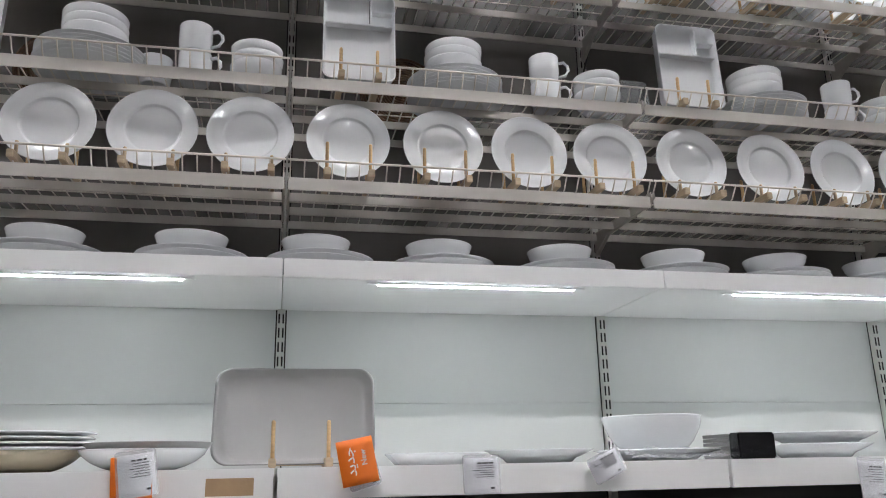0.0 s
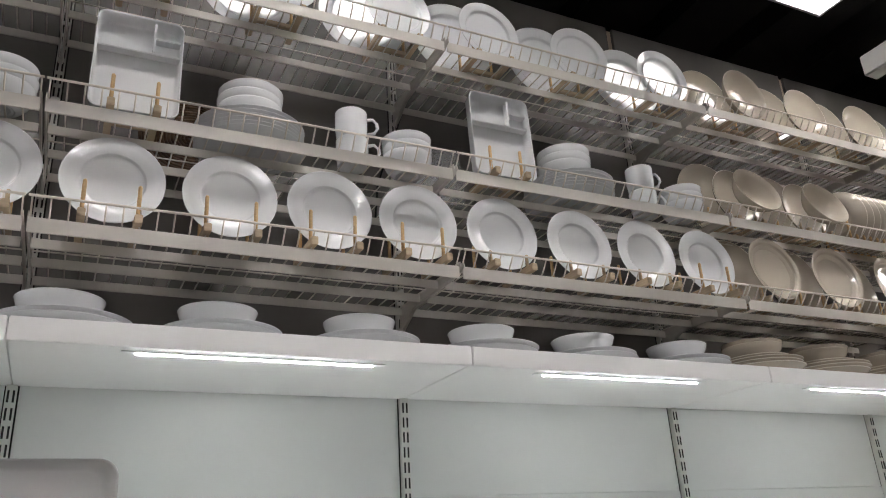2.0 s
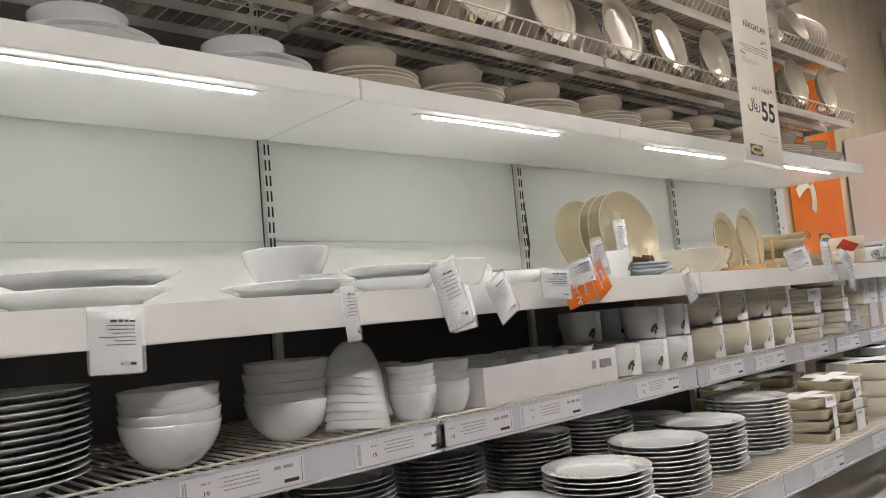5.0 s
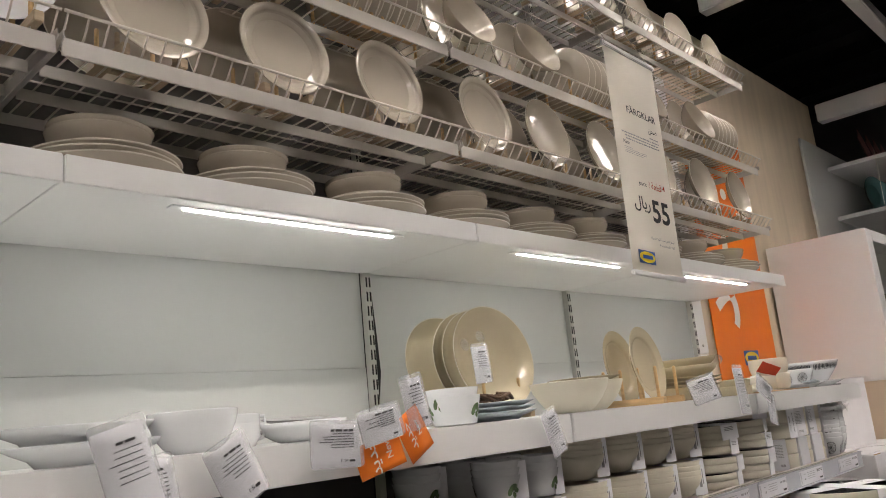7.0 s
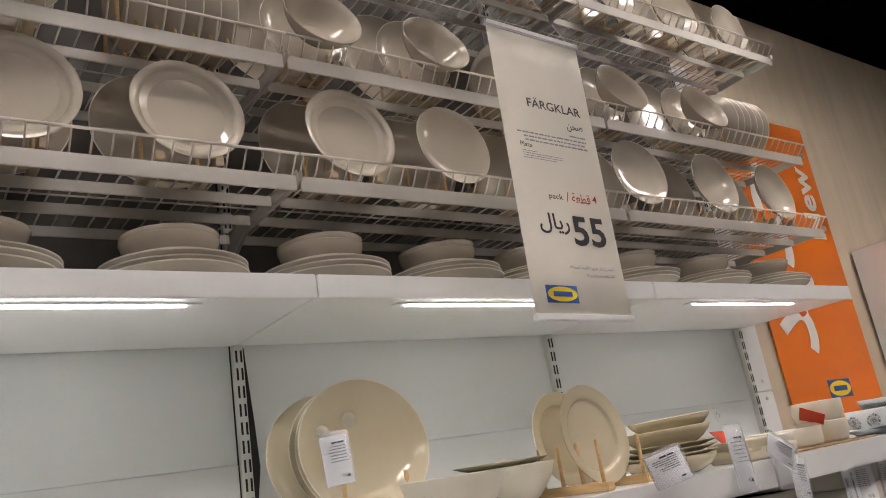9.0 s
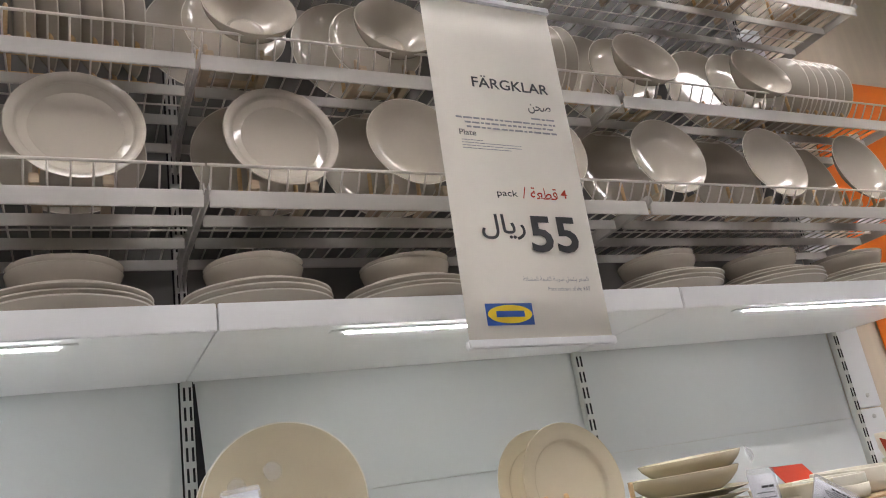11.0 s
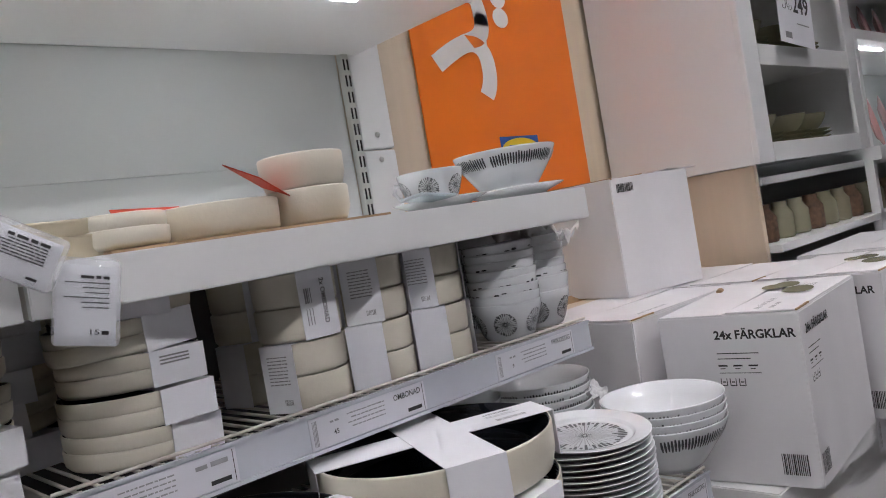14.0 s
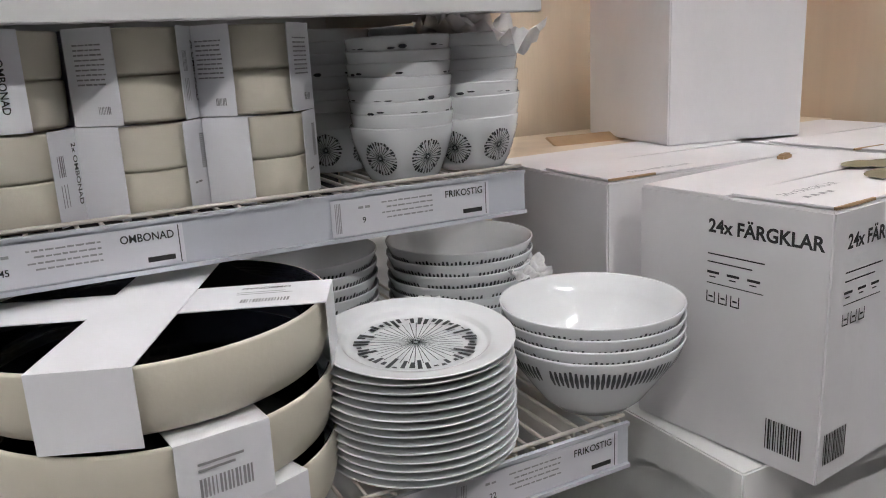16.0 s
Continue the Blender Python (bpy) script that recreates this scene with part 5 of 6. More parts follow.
for args in ((-0.3, 0.3, -0.18, -0.176, 0, 0.105), (-0.3, 0.3, 0.176, 0.18, 0, 0.105), (-0.3, -0.296, -0.176, 0.176, 0, 0.105), (0.296, 0.3, -0.176, 0.176, 0, 0.105), (-0.296, 0.296, -0.176, 0.176, 0, 0.004)):
    part("side", box(*args), CARTON, tr_)
part("print", bars_mesh([(0.17, 0.19, 0.05, 0.075), (0.21, 0.27, 0.05, 0.075)], GREY_PRINT), None, tr_, "grey printed marks", M(0, -0.182, 0, 90))
for x in (2.72, 2.86, 3.0, 3.12):
    for y in (2.2, 2.36):
        stack(CUPB, x, y, L + 0.006, 3, 0.022, "bowl", "small white bowl packed in a carton tray", "boxed bowls", 0.002)


def sleeve_band(parent, w, h, d, x=0.0, tilt=0.0, words="", bottom=0.0):
    """A paper band round a pack: front, top and printed bars."""
    bm = bmesh.new()
    add_box(bm, x - w / 2, x + w / 2, -d - 0.002, -d - 0.0005, bottom, h + 0.0015)
    add_box(bm, x - w / 2, x + w / 2, -d - 0.0005, d, h, h + 0.0015)
    b = part("sleeve", bm, PAPER, parent, "white paper sleeve")
    r = barcode_rects(x - w * 0.25, h * 0.12 + bottom * 0.88, w * 0.4, (h - bottom) * 0.13, 12, 4) if h > 0.1 else []
    for k in range(3 if h > 0.1 or random.random() < 0.3 else 0):
        r.append((x - w * 0.34, x + w * 0.2, h - (h - bottom) * (0.2 + 0.1 * k), h - (h - bottom) * (0.2 + 0.1 * k) + 0.0025))
    if r:
        part("print", bars_mesh(r, GREY_PRINT), None, b, "grey print and barcode", M(0, -d - 0.003, 0, 90))
    return b


# leaf bowls in sleeves
for x, y, tiers in ((3.345, 2.20, 1), (3.475, 2.175, 2), (3.62, 2.165, 2), (3.36, 2.36, 2), (3.52, 2.34, 2), (3.68, 2.34, 2)):
    for tier in range(tiers):
        for k in range(3):
            b = leaf_bowl(x, y, L + tier * 0.112 + k * 0.019, random.uniform(-20, 20), None, 0.75, "leaf print bowl nested in a sleeved stack")
            if k == 0:
                part("sleeve", box(-0.03, 0.03, -0.105, -0.1035, 0.0, 0.14), PAPER, b, "white paper sleeve", M(0.05, 0.013, 0, 0, 0, -16))

# beige and cream bowls in sleeves
FB = bowl_mesh("bowl", 0.19, 0.07, SAND_STONEWARE, 0.5, 0.88)
for x, y, tiers in ((3.85, 2.19, 2), (4.06, 2.19, 2), (4.26, 2.19, 2), (4.45, 2.19, 2), (3.95, 2.4, 2), (4.2, 2.4, 2), (4.4, 2.4, 2)):
    for tr2 in range(tiers):
        pk = thing("bowl_pack", M(x, y, L + tr2 * 0.128, 0, 0, random.uniform(-14, 14)), "pack of four beige bowls in a paper sleeve", "bowl pack", "bowl packs in sleeves")
        for k in range(4):
            part("bowl", FB, None, pk, m=M(0, 0, 0.017 * k))
        sl = part("sleeve", box(-0.024, 0.024, -0.099, -0.0975, 0.004, 0.124), PAPER, pk, "white paper sleeve", M(0.055, 0.012, 0, 0, 0, -16))
        part("print", bars_mesh([(-0.004, 0.006, 0.03, 0.1), (0.010, 0.013, 0.04, 0.09)], GREY_PRINT), None, sl, "grey vertical print", M(0, -0.1, 0, 90))
        part("sleeve", box(-0.024, 0.024, -0.0975, 0.08, 0.1225, 0.124), PAPER, pk, "white paper sleeve", M(0.055, 0.012, 0, 0, 0, -16))

# low dishes in sleeves
DP = straight_bowl_mesh("dish", 0.225, 0.03, SAND_STONEWARE, 0.005, BLACK_GLAZE)
for x, y, n in ((4.69, 2.19, 4), (4.98, 2.185, 5), (4.82, 2.42, 5)):
    for k in range(n):
        rz = random.uniform(-18, 18)
        pk = thing("dish_pack", M(x + random.uniform(-0.006, 0.006), y + random.uniform(-0.005, 0.005), L + k * 0.057, random.uniform(-1.5, 1.5), random.uniform(-3, 3), rz), "pair of sand dishes in a white sleeve", "dish pack", "dish packs in sleeves")
        for q in range(2):
            part("dish", DP, None, pk, m=M(0, 0, 0.025 * q))
        sleeve_band(pk, 0.094, 0.0535, 0.1135, random.choice((0.01, 0.02, 0.035)))

# stacked cups in sleeves
CUPS = straight_bowl_mesh("bowl", 0.16, 0.061, SAND_STONEWARE, 0.006, None, 0.975)
def pack_face(pk, angle, kind, seed, w=0.074, r=0.0815, h=0.1235):
    """One flat side of a paper sleeve, turned about the pack, with its print."""
    turn = M(0, 0, 0, 0, 0, angle)
    f = part("sleeve", box(-w / 2, w / 2, -r - 0.0012, -r, 0, h, 0.0004), PAPER, pk, "white paper sleeve", turn)
    if kind == "words":
        part("lettering", fit_words("2x OMBONAD", BLACK_PRINT, 0.082, bold=0.012), None, f, "printed words", M(0.008, -r - 0.0022, h - 0.018, 90, 90, 0))
        part("print", bars_mesh(barcode_rects(-w * 0.36, h * 0.52, w * 0.22, h * 0.22, 4, seed) + [(-w * 0.36 + 0.006 * q, -w * 0.34 + 0.006 * q, h * 0.2, h * 0.44) for q in range(3)], GREY_PRINT), None, f, "grey print and barcode", M(0, -r - 0.0022, 0, 90))
    elif kind == "print":
        rects = barcode_rects(w * 0.05, h * 0.12, w * 0.25, h * 0.08, 8, seed)
        for k in range(9):
            rects += word_rects(-w * 0.3, w * 0.3, h * (0.82 - 0.05 * k), 0.0022, seed * 3 + k, 3.5)
        part("print", bars_mesh(rects, GREY_PRINT), None, f, "grey small print", M(0, -r - 0.0022, 0, 90))
    elif kind == "code":
        part("print", bars_mesh([(w * 0.08, w * 0.30, h * (0.45 + 0.022 * q), h * (0.45 + 0.022 * q) + 0.0016) for q in range(18)] + word_rects(-w * 0.3, w * 0.0, h * 0.3, 0.003, seed), GREY_PRINT), None, f, "grey barcode print", M(0, -r - 0.0022, 0, 90))


SLEEVES = {(0, 0): ((-72, "print"), (52, "words")), (0, 1): ((-6, "words"), (96, "")), (1, 0): ((-46, ""), (56, "code")), (1, 1): ((-42, "print"), (60, "words")), (2, 0): ((-44, ""), (58, "code")), (2, 1): ((-48, "print"), (52, "print"))}
for col, x in enumerate((5.298, 5.462, 5.624)):
    for y in (2.155, 2.33):
        for k in range(2):
            pk = thing("cup_pack", M(x + random.uniform(-0.003, 0.003), y, L + k * 0.125, 0, 0, random.uniform(-4, 4)), "two sand stoneware cups in a white sleeve", "cup pack", "cup packs in sleeves")
            for q in range(2):
                part("bowl", CUPS, None, pk, m=M(0, 0, 0.061 * q))
            for angle, kind in SLEEVES[col, k]:
                pack_face(pk, angle, kind if y < 2.2 else "", col * 2 + k + 1)
            part("sleeve", box(-0.036, 0.036, -0.08, 0.08, 0.1222, 0.1234), PAPER, pk, "white paper sleeve", M(0, 0, 0, 0, 0, SLEEVES[col, k][0][0]))

# wheel print bowls
for x, y, n in ((5.865, 2.155, 8), (6.01, 2.18, 8), (5.80, 2.33, 9), (5.95, 2.34, 9)):
    for k in range(n):
        wheel_bowl(x + random.uniform(-0.002, 0.002), y + random.uniform(-0.002, 0.002), L + 0.0195 * k, random.uniform(0, 360), k == 0)
crumpled("plastic_wrap", 0.17, 0.16, 0.09, FOAM, M(6.01, 2.16, L + 0.19, 0, 12), "crumpled foam sheet over stacked bowls", "plastic wrap", 9)

# ---------------------------------------------------------------- deep stock shelf
D = L2_Z + 0.004
GREYP = plate_mesh("plate", 0.30, 0.024, WHITE_CERAMIC)
WP = plate_mesh("plate", 0.30, 0.026, WHITE_CERAMIC)
for x, y, n in ((1.98, 1.985, 6), (2.28, 2.04, 7), (2.875, 1.965, 9), (3.215, 1.99, 11), (3.57, 2.05, 11), (3.93, 2.06, 12)):
    stack(WP, x, y, D, n, 0.0145, "plate", "white porcelain plate in a tall stack", "white plate stacks on the deep shelf", 0.003)
bm = bmesh.new()
for x, y, n in ((1.15, 2.1, 9), (1.50, 2.02, 9), (1.86, 2.30, 11), (2.38, 2.46, 12), (2.73, 2.46, 12), (3.1, 2.42, 12), (3.5, 2.45, 12), (0.8, 2.1, 8), (0.35, 2.1, 8), (3.85, 2.45, 8)):
    for k in range(n):
        start = len(bm.verts)
        bm.from_mesh(GREYP)
        bm.verts.ensure_lookup_table()
        bmesh.ops.translate(bm, verts=bm.verts[start:], vec=(x, y, D + 0.0145 * k))
put("plate_stacks", mesh_of(bm, "plate_stacks", WHITE_CERAMIC, True), Matrix(), "rows of stacked white plates at the back of the shelf", "plates", "", "stuff")
stack(plate_mesh("plate", 0.375, 0.03, WHITE_CERAMIC), 2.575, 2.03, D, 5, 0.018, "plate", "large white plate with a printed rim", "large plates on the deep shelf", 0.003)


def rim_print(r0, r1, n, material=INK):
    verts, faces = [], []
    for k in range(n):
        a = 2 * math.pi * k / n
        da = math.pi / n * 0.8
        o = len(verts)
        verts += [(r0 * math.cos(a), r0 * math.sin(a), 0), (r1 * math.cos(a + da), r1 * math.sin(a + da), 0), (r1 * math.cos(a + da * 1.5), r1 * math.sin(a + da * 1.5), 0), (r0 * math.cos(a + da * 0.5), r0 * math.sin(a + da * 0.5), 0)]
        faces.append((o, o + 1, o + 2, o + 3))
    return pydata("print", verts, faces, material, False)


put("placemat", lathe("placemat", [(0, 0), (0.19, 0), (0.195, 0.004), (0.19, 0.006), (0, 0.006)], PAPER, 60, 0.01, 24), M(2.85, 1.94, D + 0.05, 3), "white ruffled paper doily under plates", "doily")
pp = thing("plate", M(2.875, 1.965, D + 9 * 0.0145), "white plate with a fine printed rim on a stack", "plate")
part("body", WP, None, pp)
part("print", rim_print(0.128, 0.143, 40, CARTON_BROWN), None, pp, "ochre printed rim", M(0, 0, 0.0286))
pp = thing("plate", M(3.93, 2.06, D + 12 * 0.0145), "white plate with a black zigzag rim", "plate")
part("body", WP, None, pp)
part("print", rim_print(0.112, 0.142, 26), None, pp, "black zigzag rim", M(0, 0, 0.0286))

# sleeved dishes
SQ = platter_mesh("dish", 0.24, 0.2, 0.03, 0.036, CREAM_CERAMIC, 0.94)
for x, y, n in ((4.22, 1.97, 4), (4.48, 1.97, 5), (4.16, 2.24, 5), (4.55, 2.24, 5), (4.85, 2.33, 4)):
    for k in range(n):
        pk = thing("dish_pack", M(x, y, D + 0.042 * k, random.uniform(-2, 2), random.uniform(-2, 2), random.uniform(-12, 12)), "cream rectangular dish in a crossed sleeve", "dish pack", "dish packs on the deep shelf")
        part("dish", SQ, None, pk)
        sleeve_band(pk, 0.08, 0.038, 0.103)
        part("sleeve", box(-0.122, 0.122, -0.03, 0.03, 0.0397, 0.041), PAPER, pk, "white paper sleeve")

# large black-glazed dishes with crossed sleeves
BD = straight_bowl_mesh("dish", 0.445, 0.082, SAND_STONEWARE, 0.008, BLACK_GLAZE, 0.95, 80)


def black_dish(x, y, z, rz, words=False):
    pk = thing("baking_dish", M(x, y, z, random.uniform(-0.8, 0.8), random.uniform(-0.8, 0.8), rz), "large sand baking dish, black inside, in crossed sleeve", "baking dish", "black-glazed baking dishes")
    part("dish", BD, None, pk)
    part("sleeve", box(-0.226, 0.226, -0.052, 0.048, 0.083, 0.0845), PAPER, pk, "white crossed paper sleeve")
    part("sleeve", box(-0.052, 0.052, -0.226, 0.226, 0.0848, 0.0862), PAPER, pk, "white crossed paper sleeve")
    for sg in (-1, 1):
        part("sleeve_end", box(-0.052, 0.052, sg * 0.2255 - 0.0008, sg * 0.2255 + 0.0008, 0.0, 0.0848), PAPER, pk, "white paper sleeve")
        part("sleeve_end", box(sg * 0.2255 - 0.0008, sg * 0.2255 + 0.0008, -0.052, 0.048, 0.0, 0.083), PAPER, pk, "white paper sleeve")
    r = barcode_rects(-0.03, 0.02, 0.06, 0.022, 14, 6) + [(-0.03, 0.01, 0.05, 0.053), (-0.03, 0.02, 0.057, 0.06)]
    if not words:
        part("print", bars_mesh(r, GREY_PRINT), None, pk, "grey barcode print", M(0, -0.2272, 0, 90))
    if words:
        part("lettering", fit_words("OMBONAD", BLACK_PRINT, 0.062, bold=0.01), None, pk, "printed words", M(0.175, 0.03, 0.0855, 0, 0, 180))
        part("print", bars_mesh(barcode_rects(0.12, -0.035, 0.06, 0.014, 16, 2) + [(0.11, 0.18, 0.0, 0.002), (0.11, 0.17, 0.008, 0.01)], GREY_PRINT), None, pk, "grey barcode print", M(0, 0, 0.0855))
    return pk


for k in range(3):
    black_dish(5.42, 1.975, D + 0.087 * k, (20, 8, -24)[k], k == 2)
for k in range(3):
    black_dish(4.98, 1.99, D + 0.072 * k, -34 + 9 * k, k == 2)

# wheel plate stack and band bowls
WPLATE = plate_mesh("plate", 0.27, 0.022, WHITE_CERAMIC, flat=0.74)
stack(WPLATE, 5.742, 1.885, D, 13, 0.0114, "plate", "white plate in a tall stack on wire", "wheel print plates", 0.002)
pp = thing("plate", M(5.742, 1.885, D + 13 * 0.0114 + 0.006, 4, 0, 0), "white plate with a black radiating wheel print", "plate", "wheel print plates")
part("body", WPLATE, None, pp)
v, fc = wheel_rects(0.003, 0.066, 40, 0.05, 3)
part("print", pydata("print", v, fc, INK, False), None, pp, "black radiating wheel print", M(0, 0, 0.0092))
v, fc = wheel_rects(0.061, 0.083, 48, 0.24, 9)
part("print", pydata("print", v, fc, INK, False), None, pp, "black outer strokes", M(0, 0, 0.0096))
for k in range(4):
    band_bowl(6.045, 1.89, D + 0.0175 * k, 20 + 15 * k, "white bowl with a black stroke band in a stack", 1.09)
for k in range(6):
    band_bowl(5.995, 2.215, D + 0.0205 * k, 40 * k, "white bowl with a black stroke band in a stack", 1.05)
for k in range(7):
    band_bowl(5.70, 2.24, D + 0.020 * k, 33 * k, "white bowl with a black stroke band in a stack")
crumpled("plastic_wrap", 0.10, 0.07, 0.035, FOAM, M(6.06, 2.11, D + 0.15, 30, 15), "crumpled foam sheet tucked between bowls", "plastic wrap", 12)
crumpled("plastic_wrap", 0.09, 0.06, 0.02, FOAM, M(5.82, 2.03, D + 0.15, 10, 5), "crumpled foam sheet tucked between plates", "plastic wrap", 14)
stack(WPLATE, 5.75, 1.99, 0.302, 6, 0.0135, "plate", "white plate in a stack on the base", "plates on the base deck")

# ---------------------------------------------------------------- plinth, cartons and the corner
pl = thing("low_plinth", M(0, 0, 0), "low white painted plinth that carries cartons", "plinth")
part("top", box(6.205, 8.4, 1.725, 2.79, 0.512, 0.588, 0.003), WHITE_LAMINATE, pl)
part("body", box(6.26, 8.4, 1.80, 2.79, FLOOR, 0.511), WHITE_LAMINATE, pl)


def big_carton(x0, x1, y0, y1, z0, z1, label, words=False, rz=0.0, flaps=True, group="white shipping cartons"):
    cx, cy = (x0 + x1) / 2, (y0 + y1) / 2
    w, d, h = (x1 - x0) / 2, (y1 - y0) / 2, z1 - z0
    c = thing("shipping_carton", M(cx, cy, z0, 0, 0, rz), label, "carton", group)
    part("body", box(-w, w, -d, d, 0, h, 0.003), CARTON, c)
    if flaps:
        part("flap", box(-w + 0.004, w - 0.004, -d + 0.004, -0.003, h + 0.0005, h + 0.004, 0.0008), CARTON, c, m=M(0, 0, 0, 0, 0.4, 0))
        part("flap", box(-w + 0.004, w - 0.004, 0.003, d - 0.004, h + 0.0005, h + 0.004, 0.0008), CARTON, c, m=M(0, 0, 0, 0, -0.4, 0))
        part("torn_edge", box(-w * 0.98, -w * 0.6, -d + 0.002, -d + 0.006, h + 0.002, h + 0.006), CARTON_BROWN, c, "torn brown cardboard edge")
    if words:
        for k, (m, ww) in enumerate(((M(-w - 0.0012, 0, 0, 90, 0, -90), 2 * d), (M(0, -d - 0.0012, 0, 90, 0, 0), 2 * w))):
            x = -d + 0.14 if k == 0 else -w + 0.035
            part("lettering", fit_words("24x FÄRGKLAR", BLACK_PRINT, 0.19, 0.027, 0.03), None, c, "black printed words", m @ pose(x, h * 0.86, 0))
            r = []
            for q in range(2):
                r.append((x, x + 0.1 - 0.02 * q, h * 0.775 - q * 0.013, h * 0.775 - q * 0.013 + 0.0022))
            for q in range(3):
                r.append((x + q * 0.036, x + 0.022 + q * 0.036, h * 0.70, h * 0.71))
                r.append((x + q * 0.036 + 0.004, x + 0.016 + q * 0.036, h * 0.685, h * 0.69))
            r.append((x, x + 0.1, h * 0.66, h * 0.664))
            for q in range(3):
                r += [(x + q * 0.022, x + q * 0.022 + 0.002, h * 0.585, h * 0.63), (x + q * 0.022 + 0.014, x + q * 0.022 + 0.016, h * 0.585, h * 0.63), (x + q * 0.022, x + q * 0.022 + 0.016, h * 0.585, h * 0.59), (x + q * 0.022 + 0.004, x + q * 0.022 + 0.012, h * 0.605, h * 0.612)]
            r += barcode_rects(ww / 2 - 0.085 if k == 0 else -ww / 2 + 0.012, 0.03, 0.06, 0.05, 14, 8)
            part("print", bars_mesh(r, BLACK_PRINT), None, c, "black print and barcode", m)
    return c


C1 = big_carton(6.240, 6.773, 1.672, 2.012, 0.590, 1.002, "white shipping carton with black print on a plinth", True, 6.5)
C2 = big_carton(6.205, 6.77, 2.045, 2.445, 0.590, 1.000, "white shipping carton with lifted flaps behind another", False)
C3 = big_carton(6.81, 7.30, 1.64, 1.99, 0.590, 1.004, "white shipping carton with black print on a plinth", True)
C4 = big_carton(6.81, 7.30, 2.0, 2.44, 0.590, 0.998, "white closed shipping carton in a row", False)
C5 = big_carton(7.5, 8.2, 1.75, 2.15, 0.590, 0.99, "white closed shipping carton beside the shelves", False)
# printed dishes and words on the carton tops
def ellipse(cx, cy, z, rx, ry, turn=0.0):
    c, s = math.cos(radians(turn)), math.sin(radians(turn))
    pts = [(rx * math.cos(2 * math.pi * q / 28), ry * math.sin(2 * math.pi * q / 28)) for q in range(28)]
    return pydata("picture", [(cx + u * c - v * s, cy + u * s + v * c, z) for u, v in pts], [tuple(range(28))], OLIVE_CERAMIC, False)


for c, ox in ((C1, 0.10), (C3, 0.06)):
    for k, (dx, dy, s) in enumerate(((-0.05, -0.085, 0.062), (0.04, -0.03, 0.055), (0.0, -0.005, 0.045))):
        part("picture", ellipse(ox + dx, dy, 0.4185 + 0.0012 * k, s * 1.05, s * 0.62, 12), None, c, "printed picture of an olive dish")
    part("print", bars_mesh([(ox - 0.03 + 0.012 * q, ox - 0.026 + 0.012 * q, -0.12, -0.085) for q in range(4)], BLACK_PRINT), None, c, "dark strokes on a printed dish", M(0, 0, 0.4225))
    part("lettering", fit_words("24x FÄRGKLAR", GREY_PRINT, 0.15, 0.02, 0.006), None, c, "printed words", M(-0.235, -0.075, 0.4185, 0, 0, 0))
    part("print", bars_mesh([(-0.225 + 0.02 * q, -0.213 + 0.02 * q, -0.105, -0.094) for q in range(4)], GREY_PRINT), None, c, "grey printed marks", M(0, 0, 0.4185))
part("lettering", fit_words("24x FÄRGKLAR", GREY_PRINT, 0.15, 0.02, 0.006), None, C2, "printed words", M(-0.20, -0.17, 0.4165))
pt = thing("price_tag", M(6.92, 1.722, 0.575, 0, 4, 0), "white price tag hanging on the plinth edge", "tag")
part("card", box(-0.075, 0.075, -0.0012, 0, -0.10, 0, 0.0004), PAPER, pt)
part("lettering", fit_words("249", BLACK_PRINT, 0.04, 0.02, 0.01), None, pt, "black printed price", M(-0.01, -0.0026, -0.055, 90))
part("print", bars_mesh(barcode_rects(-0.065, -0.085, 0.012, 0.07, 3, 4) + [(0.0, 0.05, -0.075, -0.071)], GREY_PRINT), None, pt, "grey print", M(0, -0.0026, 0, 90))
put("tape_scrap", mesh_of(box(-0.02, 0.02, -0.008, 0.008, 0, 0.012, 0.003), "tape_scrap", CARTON_BROWN), M(6.60, 2.0, 1.004, 0, 0, 20), "torn brown cardboard scrap on a carton", "scrap")
put("flap_scrap", mesh_of(box(-0.12, 0.12, -0.03, 0.03, 0, 0.005, 0.002), "flap_scrap", CARTON_BROWN), M(6.58, 2.56, 1.004, 20, 0, -6), "raw brown carton flap bent up", "scrap")
U = big_carton(6.63, 6.985, 2.265, 2.655, 1.006, 1.388, "tall white carton standing on other cartons", False, -12, False)
part("flap", box(-0.15, 0.02, -0.17, 0.17, 0.383, 0.387), CARTON_BROWN, U, "brown inner flap", M(0, 0, 0, 0, -4, 0))
part("flap", box(0.03, 0.162, -0.17, 0.17, 0.384, 0.388), CARTON, U, m=M(0, 0, 0, 0, 3, 0))
part("flap", box(0.05, 0.205, -0.205, -0.12, 0.389, 0.392), CARTON, U, "bent white flap past the edge", M(0, 0, 0, 0, 2, 4))
part("torn_edge", box(-0.1725, -0.166, -0.193, 0.193, 0.377, 0.3845), CARTON_BROWN, U, "dark raw cardboard edge")
part("print", bars_mesh(barcode_rects(-0.155, 0.335, 0.075, 0.028, 14, 5), BLACK_PRINT), None, U, "black barcode print", M(0, -0.1965, 0, 90))
structure("plinth_back", box(6.18, 7.36, 2.45, 2.81, FLOOR, 1.0, 0.003), PLYWOOD, "plywood ledge behind the cartons", "ledge")

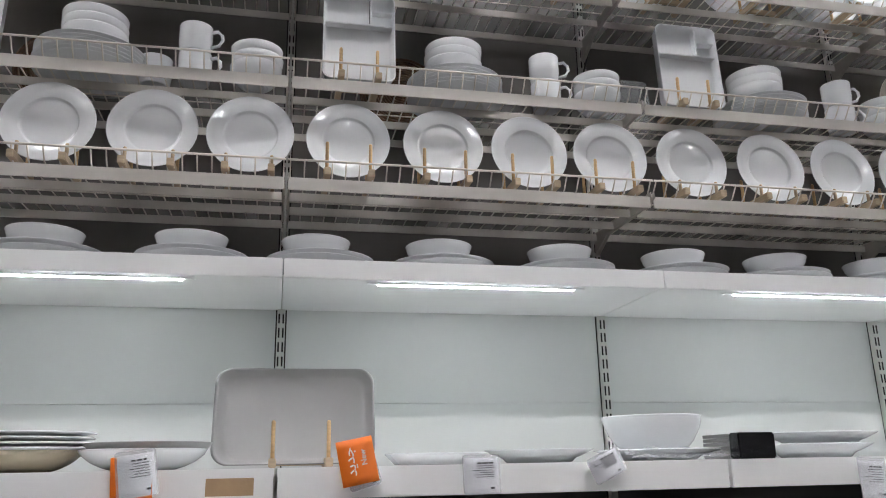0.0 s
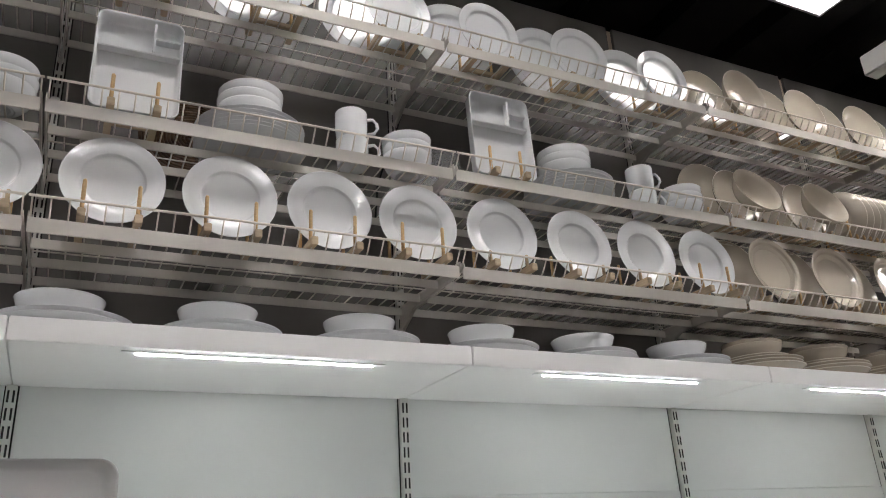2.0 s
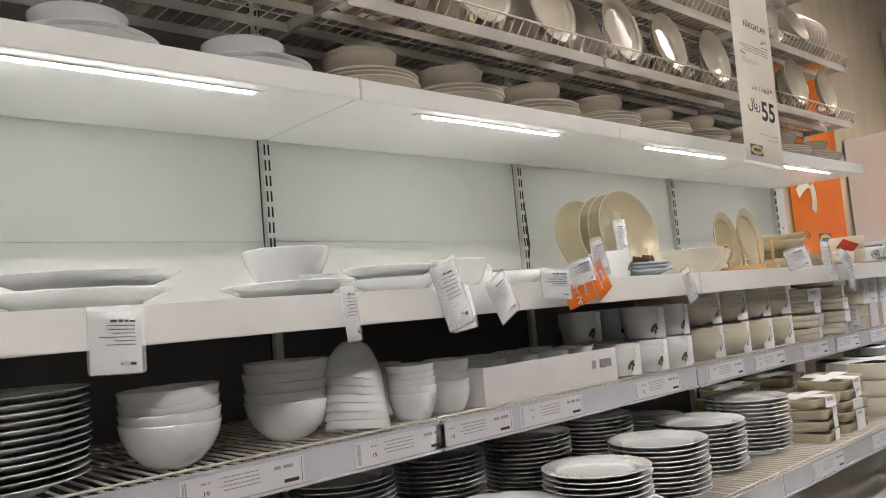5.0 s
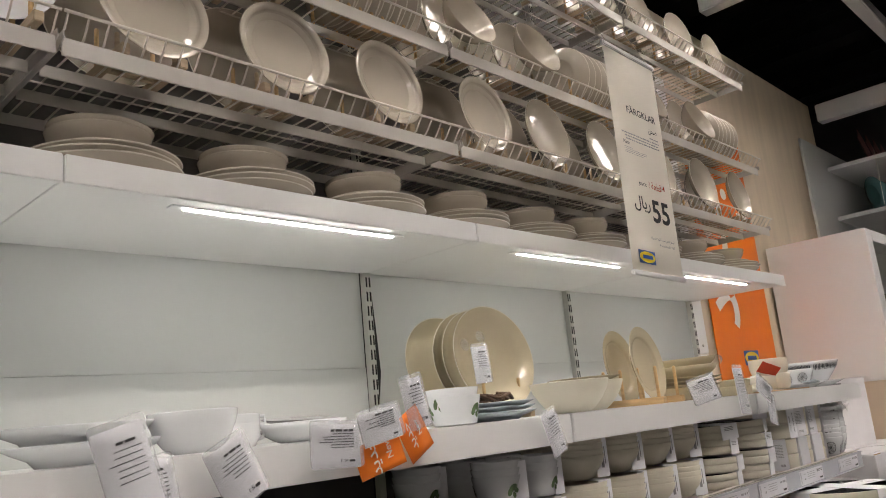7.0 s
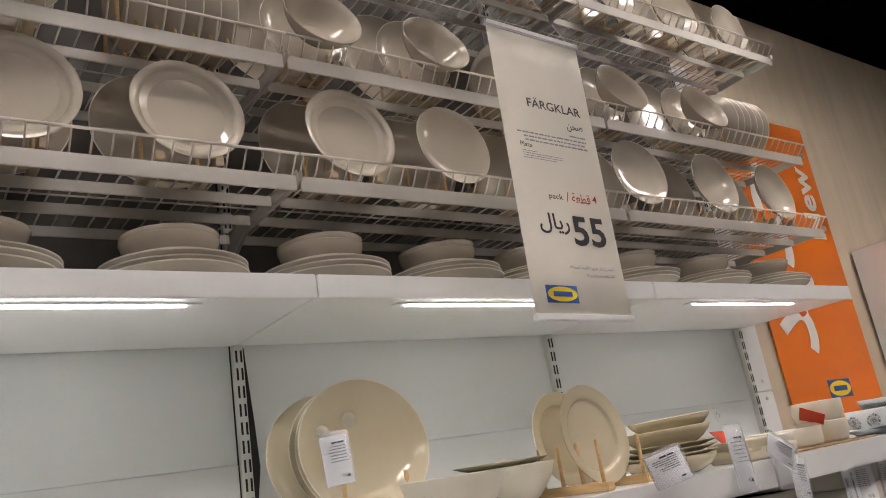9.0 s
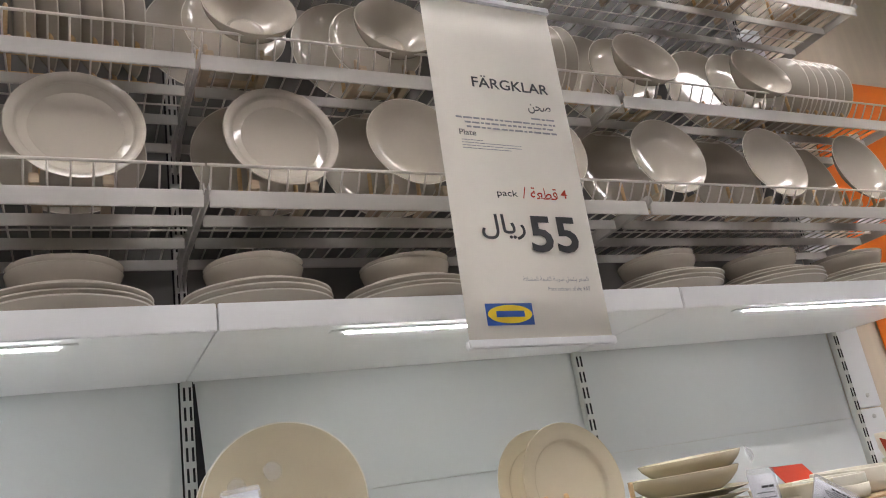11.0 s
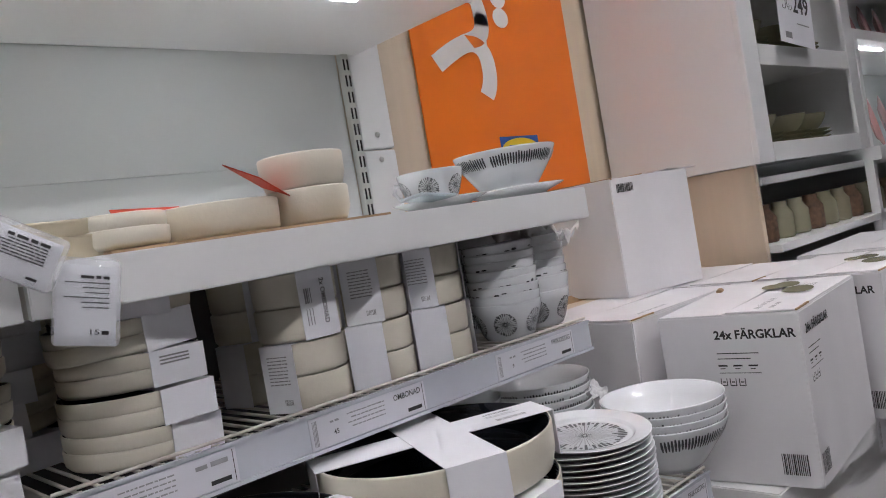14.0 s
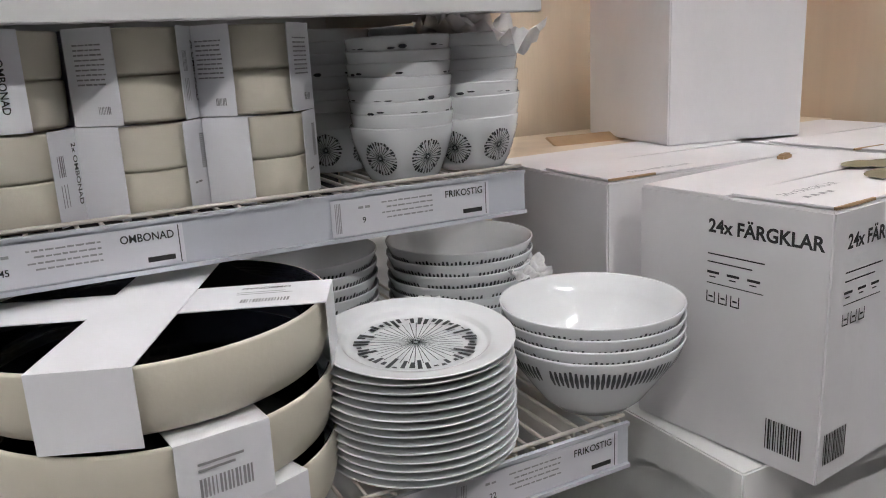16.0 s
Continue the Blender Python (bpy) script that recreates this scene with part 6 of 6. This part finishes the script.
# white wall cabinet
CX0, CX1, CY, CZ0, CZ1 = 7.35, 8.52, 2.16, 1.362, 2.335
cab = thing("wall_cabinet", M(0, 0, 0), "white open cabinet with olive dishes inside", "cabinet")
part("side", box(CX0, CX0 + 0.03, CY + 0.02, 2.81, CZ0, CZ1, 0.002), WHITE_LAMINATE, cab)
part("side", box(CX1 - 0.03, CX1, CY + 0.02, 2.81, CZ0, CZ1, 0.002), WHITE_LAMINATE, cab)
part("top", box(CX0 + 0.03, CX1 - 0.03, CY + 0.02, 2.81, CZ1 - 0.03, CZ1), WHITE_LAMINATE, cab)
part("bottom", box(CX0 + 0.03, CX1 - 0.03, CY + 0.02, 2.81, CZ0, CZ0 + 0.05), WHITE_LAMINATE, cab)
part("shelf", box(CX0 + 0.03, CX1 - 0.03, CY + 0.03, 2.79, 1.765, 1.80), WHITE_LAMINATE, cab)
part("back", box(CX0 + 0.03, CX1 - 0.03, 2.79, 2.81, CZ0 + 0.05, CZ1 - 0.03), PANEL_WHITE, cab)
for args in ((CX0, CX0 + 0.13, CY, CY + 0.02, CZ0, CZ1), (CX1 - 0.11, CX1, CY, CY + 0.02, CZ0, CZ1), (CX0 + 0.13, CX1 - 0.11, CY, CY + 0.02, CZ1 - 0.075, CZ1), (CX0 + 0.13, CX1 - 0.11, CY, CY + 0.02, CZ0, CZ0 + 0.075), (CX0 + 0.13, CX1 - 0.11, CY, CY + 0.02, 1.735, 1.815)):
    part("face_frame", box(*args, 0.002), WHITE_LAMINATE, cab)
for z in (CZ0 + 0.052, 1.802):
    for x in (7.72, 8.02, 8.25):
        for k in range(5):
            put("plate", plate_mesh("plate", 0.27, 0.022, OLIVE_CERAMIC) if k < 4 else bowl_mesh("bowl", 0.24, 0.08, OLIVE_CERAMIC), M(x, 2.36, z + 0.016 * k), "olive green plate stacked in the cabinet", "plate", "olive dishes")
hang = thing("hanging_sign", M(7.80, 2.12, 2.235, 0, 4, 0), "white hanging price sign with black print", "sign")
part("card", box(-0.165, 0.165, -0.001, 0.001, -0.43, 0, 0.0005), PAPER, hang)
part("lettering", fit_words("249", BLACK_PRINT, 0.15, 0.075, 0.02), None, hang, "black printed price", M(-0.02, -0.0025, -0.30, 90))
part("lettering", fit_words("\uFEDD\uFE8E\uFEF3\uFEAD", BLACK_PRINT, 0.09, 0.04), None, hang, "black printed word", M(-0.12, -0.0025, -0.295, 90))
part("print", bars_mesh([(-0.05, 0.1, -0.1, -0.08), (-0.1, 0.1, -0.13, -0.125), (-0.1, 0.0, -0.18, -0.176), (0.0, 0.12, -0.345, -0.34), (-0.12, -0.06, -0.41, -0.385)], GREY_PRINT), None, hang, "grey print", M(0, -0.0025, 0, 90))
part("string", tubes("string", [[(0, 0, 0), (0, 0, 0.35), (0, 0, 0.72)]], 0.0015, WIRE_PAINT, 5), None, hang)

# plywood end and lower shelves below the cabinet
structure("end_board", box(7.37, 7.40, 2.2, 2.81, FLOOR, 1.36, 0.002), PLYWOOD, "plywood end board under the cabinet", "panel")
for z in (1.28, 1.02, 0.75):
    sh = thing("stock_board", M(0, 0, z), "white stock shelf board beside the cartons", "shelf", "neighbouring boards")
    part("board", box(7.42, 11.5, 2.16 if z < 1.2 else 2.2, 2.80, 0, 0.03, 0.002), WHITE_LAMINATE, sh)
for k in range(16):
    x = 7.56 + k * 0.16
    put("jar", lathe("jar", [(0, 0), (0.045, 0), (0.05, 0.01), (0.05, 0.1), (0.03, 0.13), (0.03, 0.15), (0, 0.15)], OLIVE_CERAMIC if k % 3 else WICKER, 20), M(x, 2.28, 1.051), "small patterned jar on a stock shelf", "jar", "jars under the cabinet")
    stack(plate_mesh("bowl", 0.15, 0.04, OLIVE_CERAMIC if k % 2 else SAND_STONEWARE), x, 2.32, 0.781, 5, 0.02, "bowl", "small bowl in a stack on a stock shelf", "bowls under the cabinet")

# neighbouring shelving beyond the cabinet
nb = thing("neighbour_shelving", M(0, 0, 0), "white shelving with a lit canopy beyond the cabinet", "shelving")
part("back_panel", box(8.53, 11.5, 2.79, 2.81, FLOOR, 3.4), PANEL_WHITE, nb)
part("canopy", box(8.53, 11.5, 2.2, 2.79, 1.90, 1.95, 0.003), WHITE_LAMINATE, nb)
part("light_strip", box(8.75, 9.4, 2.3, 2.318, 1.894, 1.899), LED, nb, "glowing white light strip")
part("light_strip", box(9.95, 10.6, 2.3, 2.318, 1.894, 1.899), LED, nb, "glowing white light strip")
part("board", box(8.53, 11.5, 2.12, 2.79, 1.30, 1.365, 0.003), WHITE_LAMINATE, nb)
for z in (2.745, 3.20):
    part("board", box(9.1, 11.5, 2.2, 2.80, z, z + 0.035, 0.003), WHITE_LAMINATE, nb)
part("post", box(8.535, 8.575, 2.16, 2.2, FLOOR, 1.89), WHITE_LAMINATE, nb)
PP = plate_mesh("plate", 0.33, 0.026, PINK_CERAMIC)
TP = plate_mesh("plate", 0.33, 0.026, TEAL_CERAMIC)
for k in range(9):
    stand_plate(PP, 0.33, 9.35 + k * 0.24, 2.5, 3.237, 14, "pink plate standing on a high shelf", "pink plates", 12)
    stand_plate(TP, 0.33, 9.35 + k * 0.24, 2.5, 2.782, 14, "dark teal plate standing on a high shelf", "teal plates", 40)
for k in range(6):
    stand_plate(PP, 0.3, 8.95 + k * 0.22, 2.45, 1.367, 12, "pink plate standing on the lit shelf", "pink plates", 20)
    stand_plate(PP, 0.3, 8.8 + k * 0.28, 2.5, 1.952, 14, "pink plate standing on the canopy", "pink plates", 10)
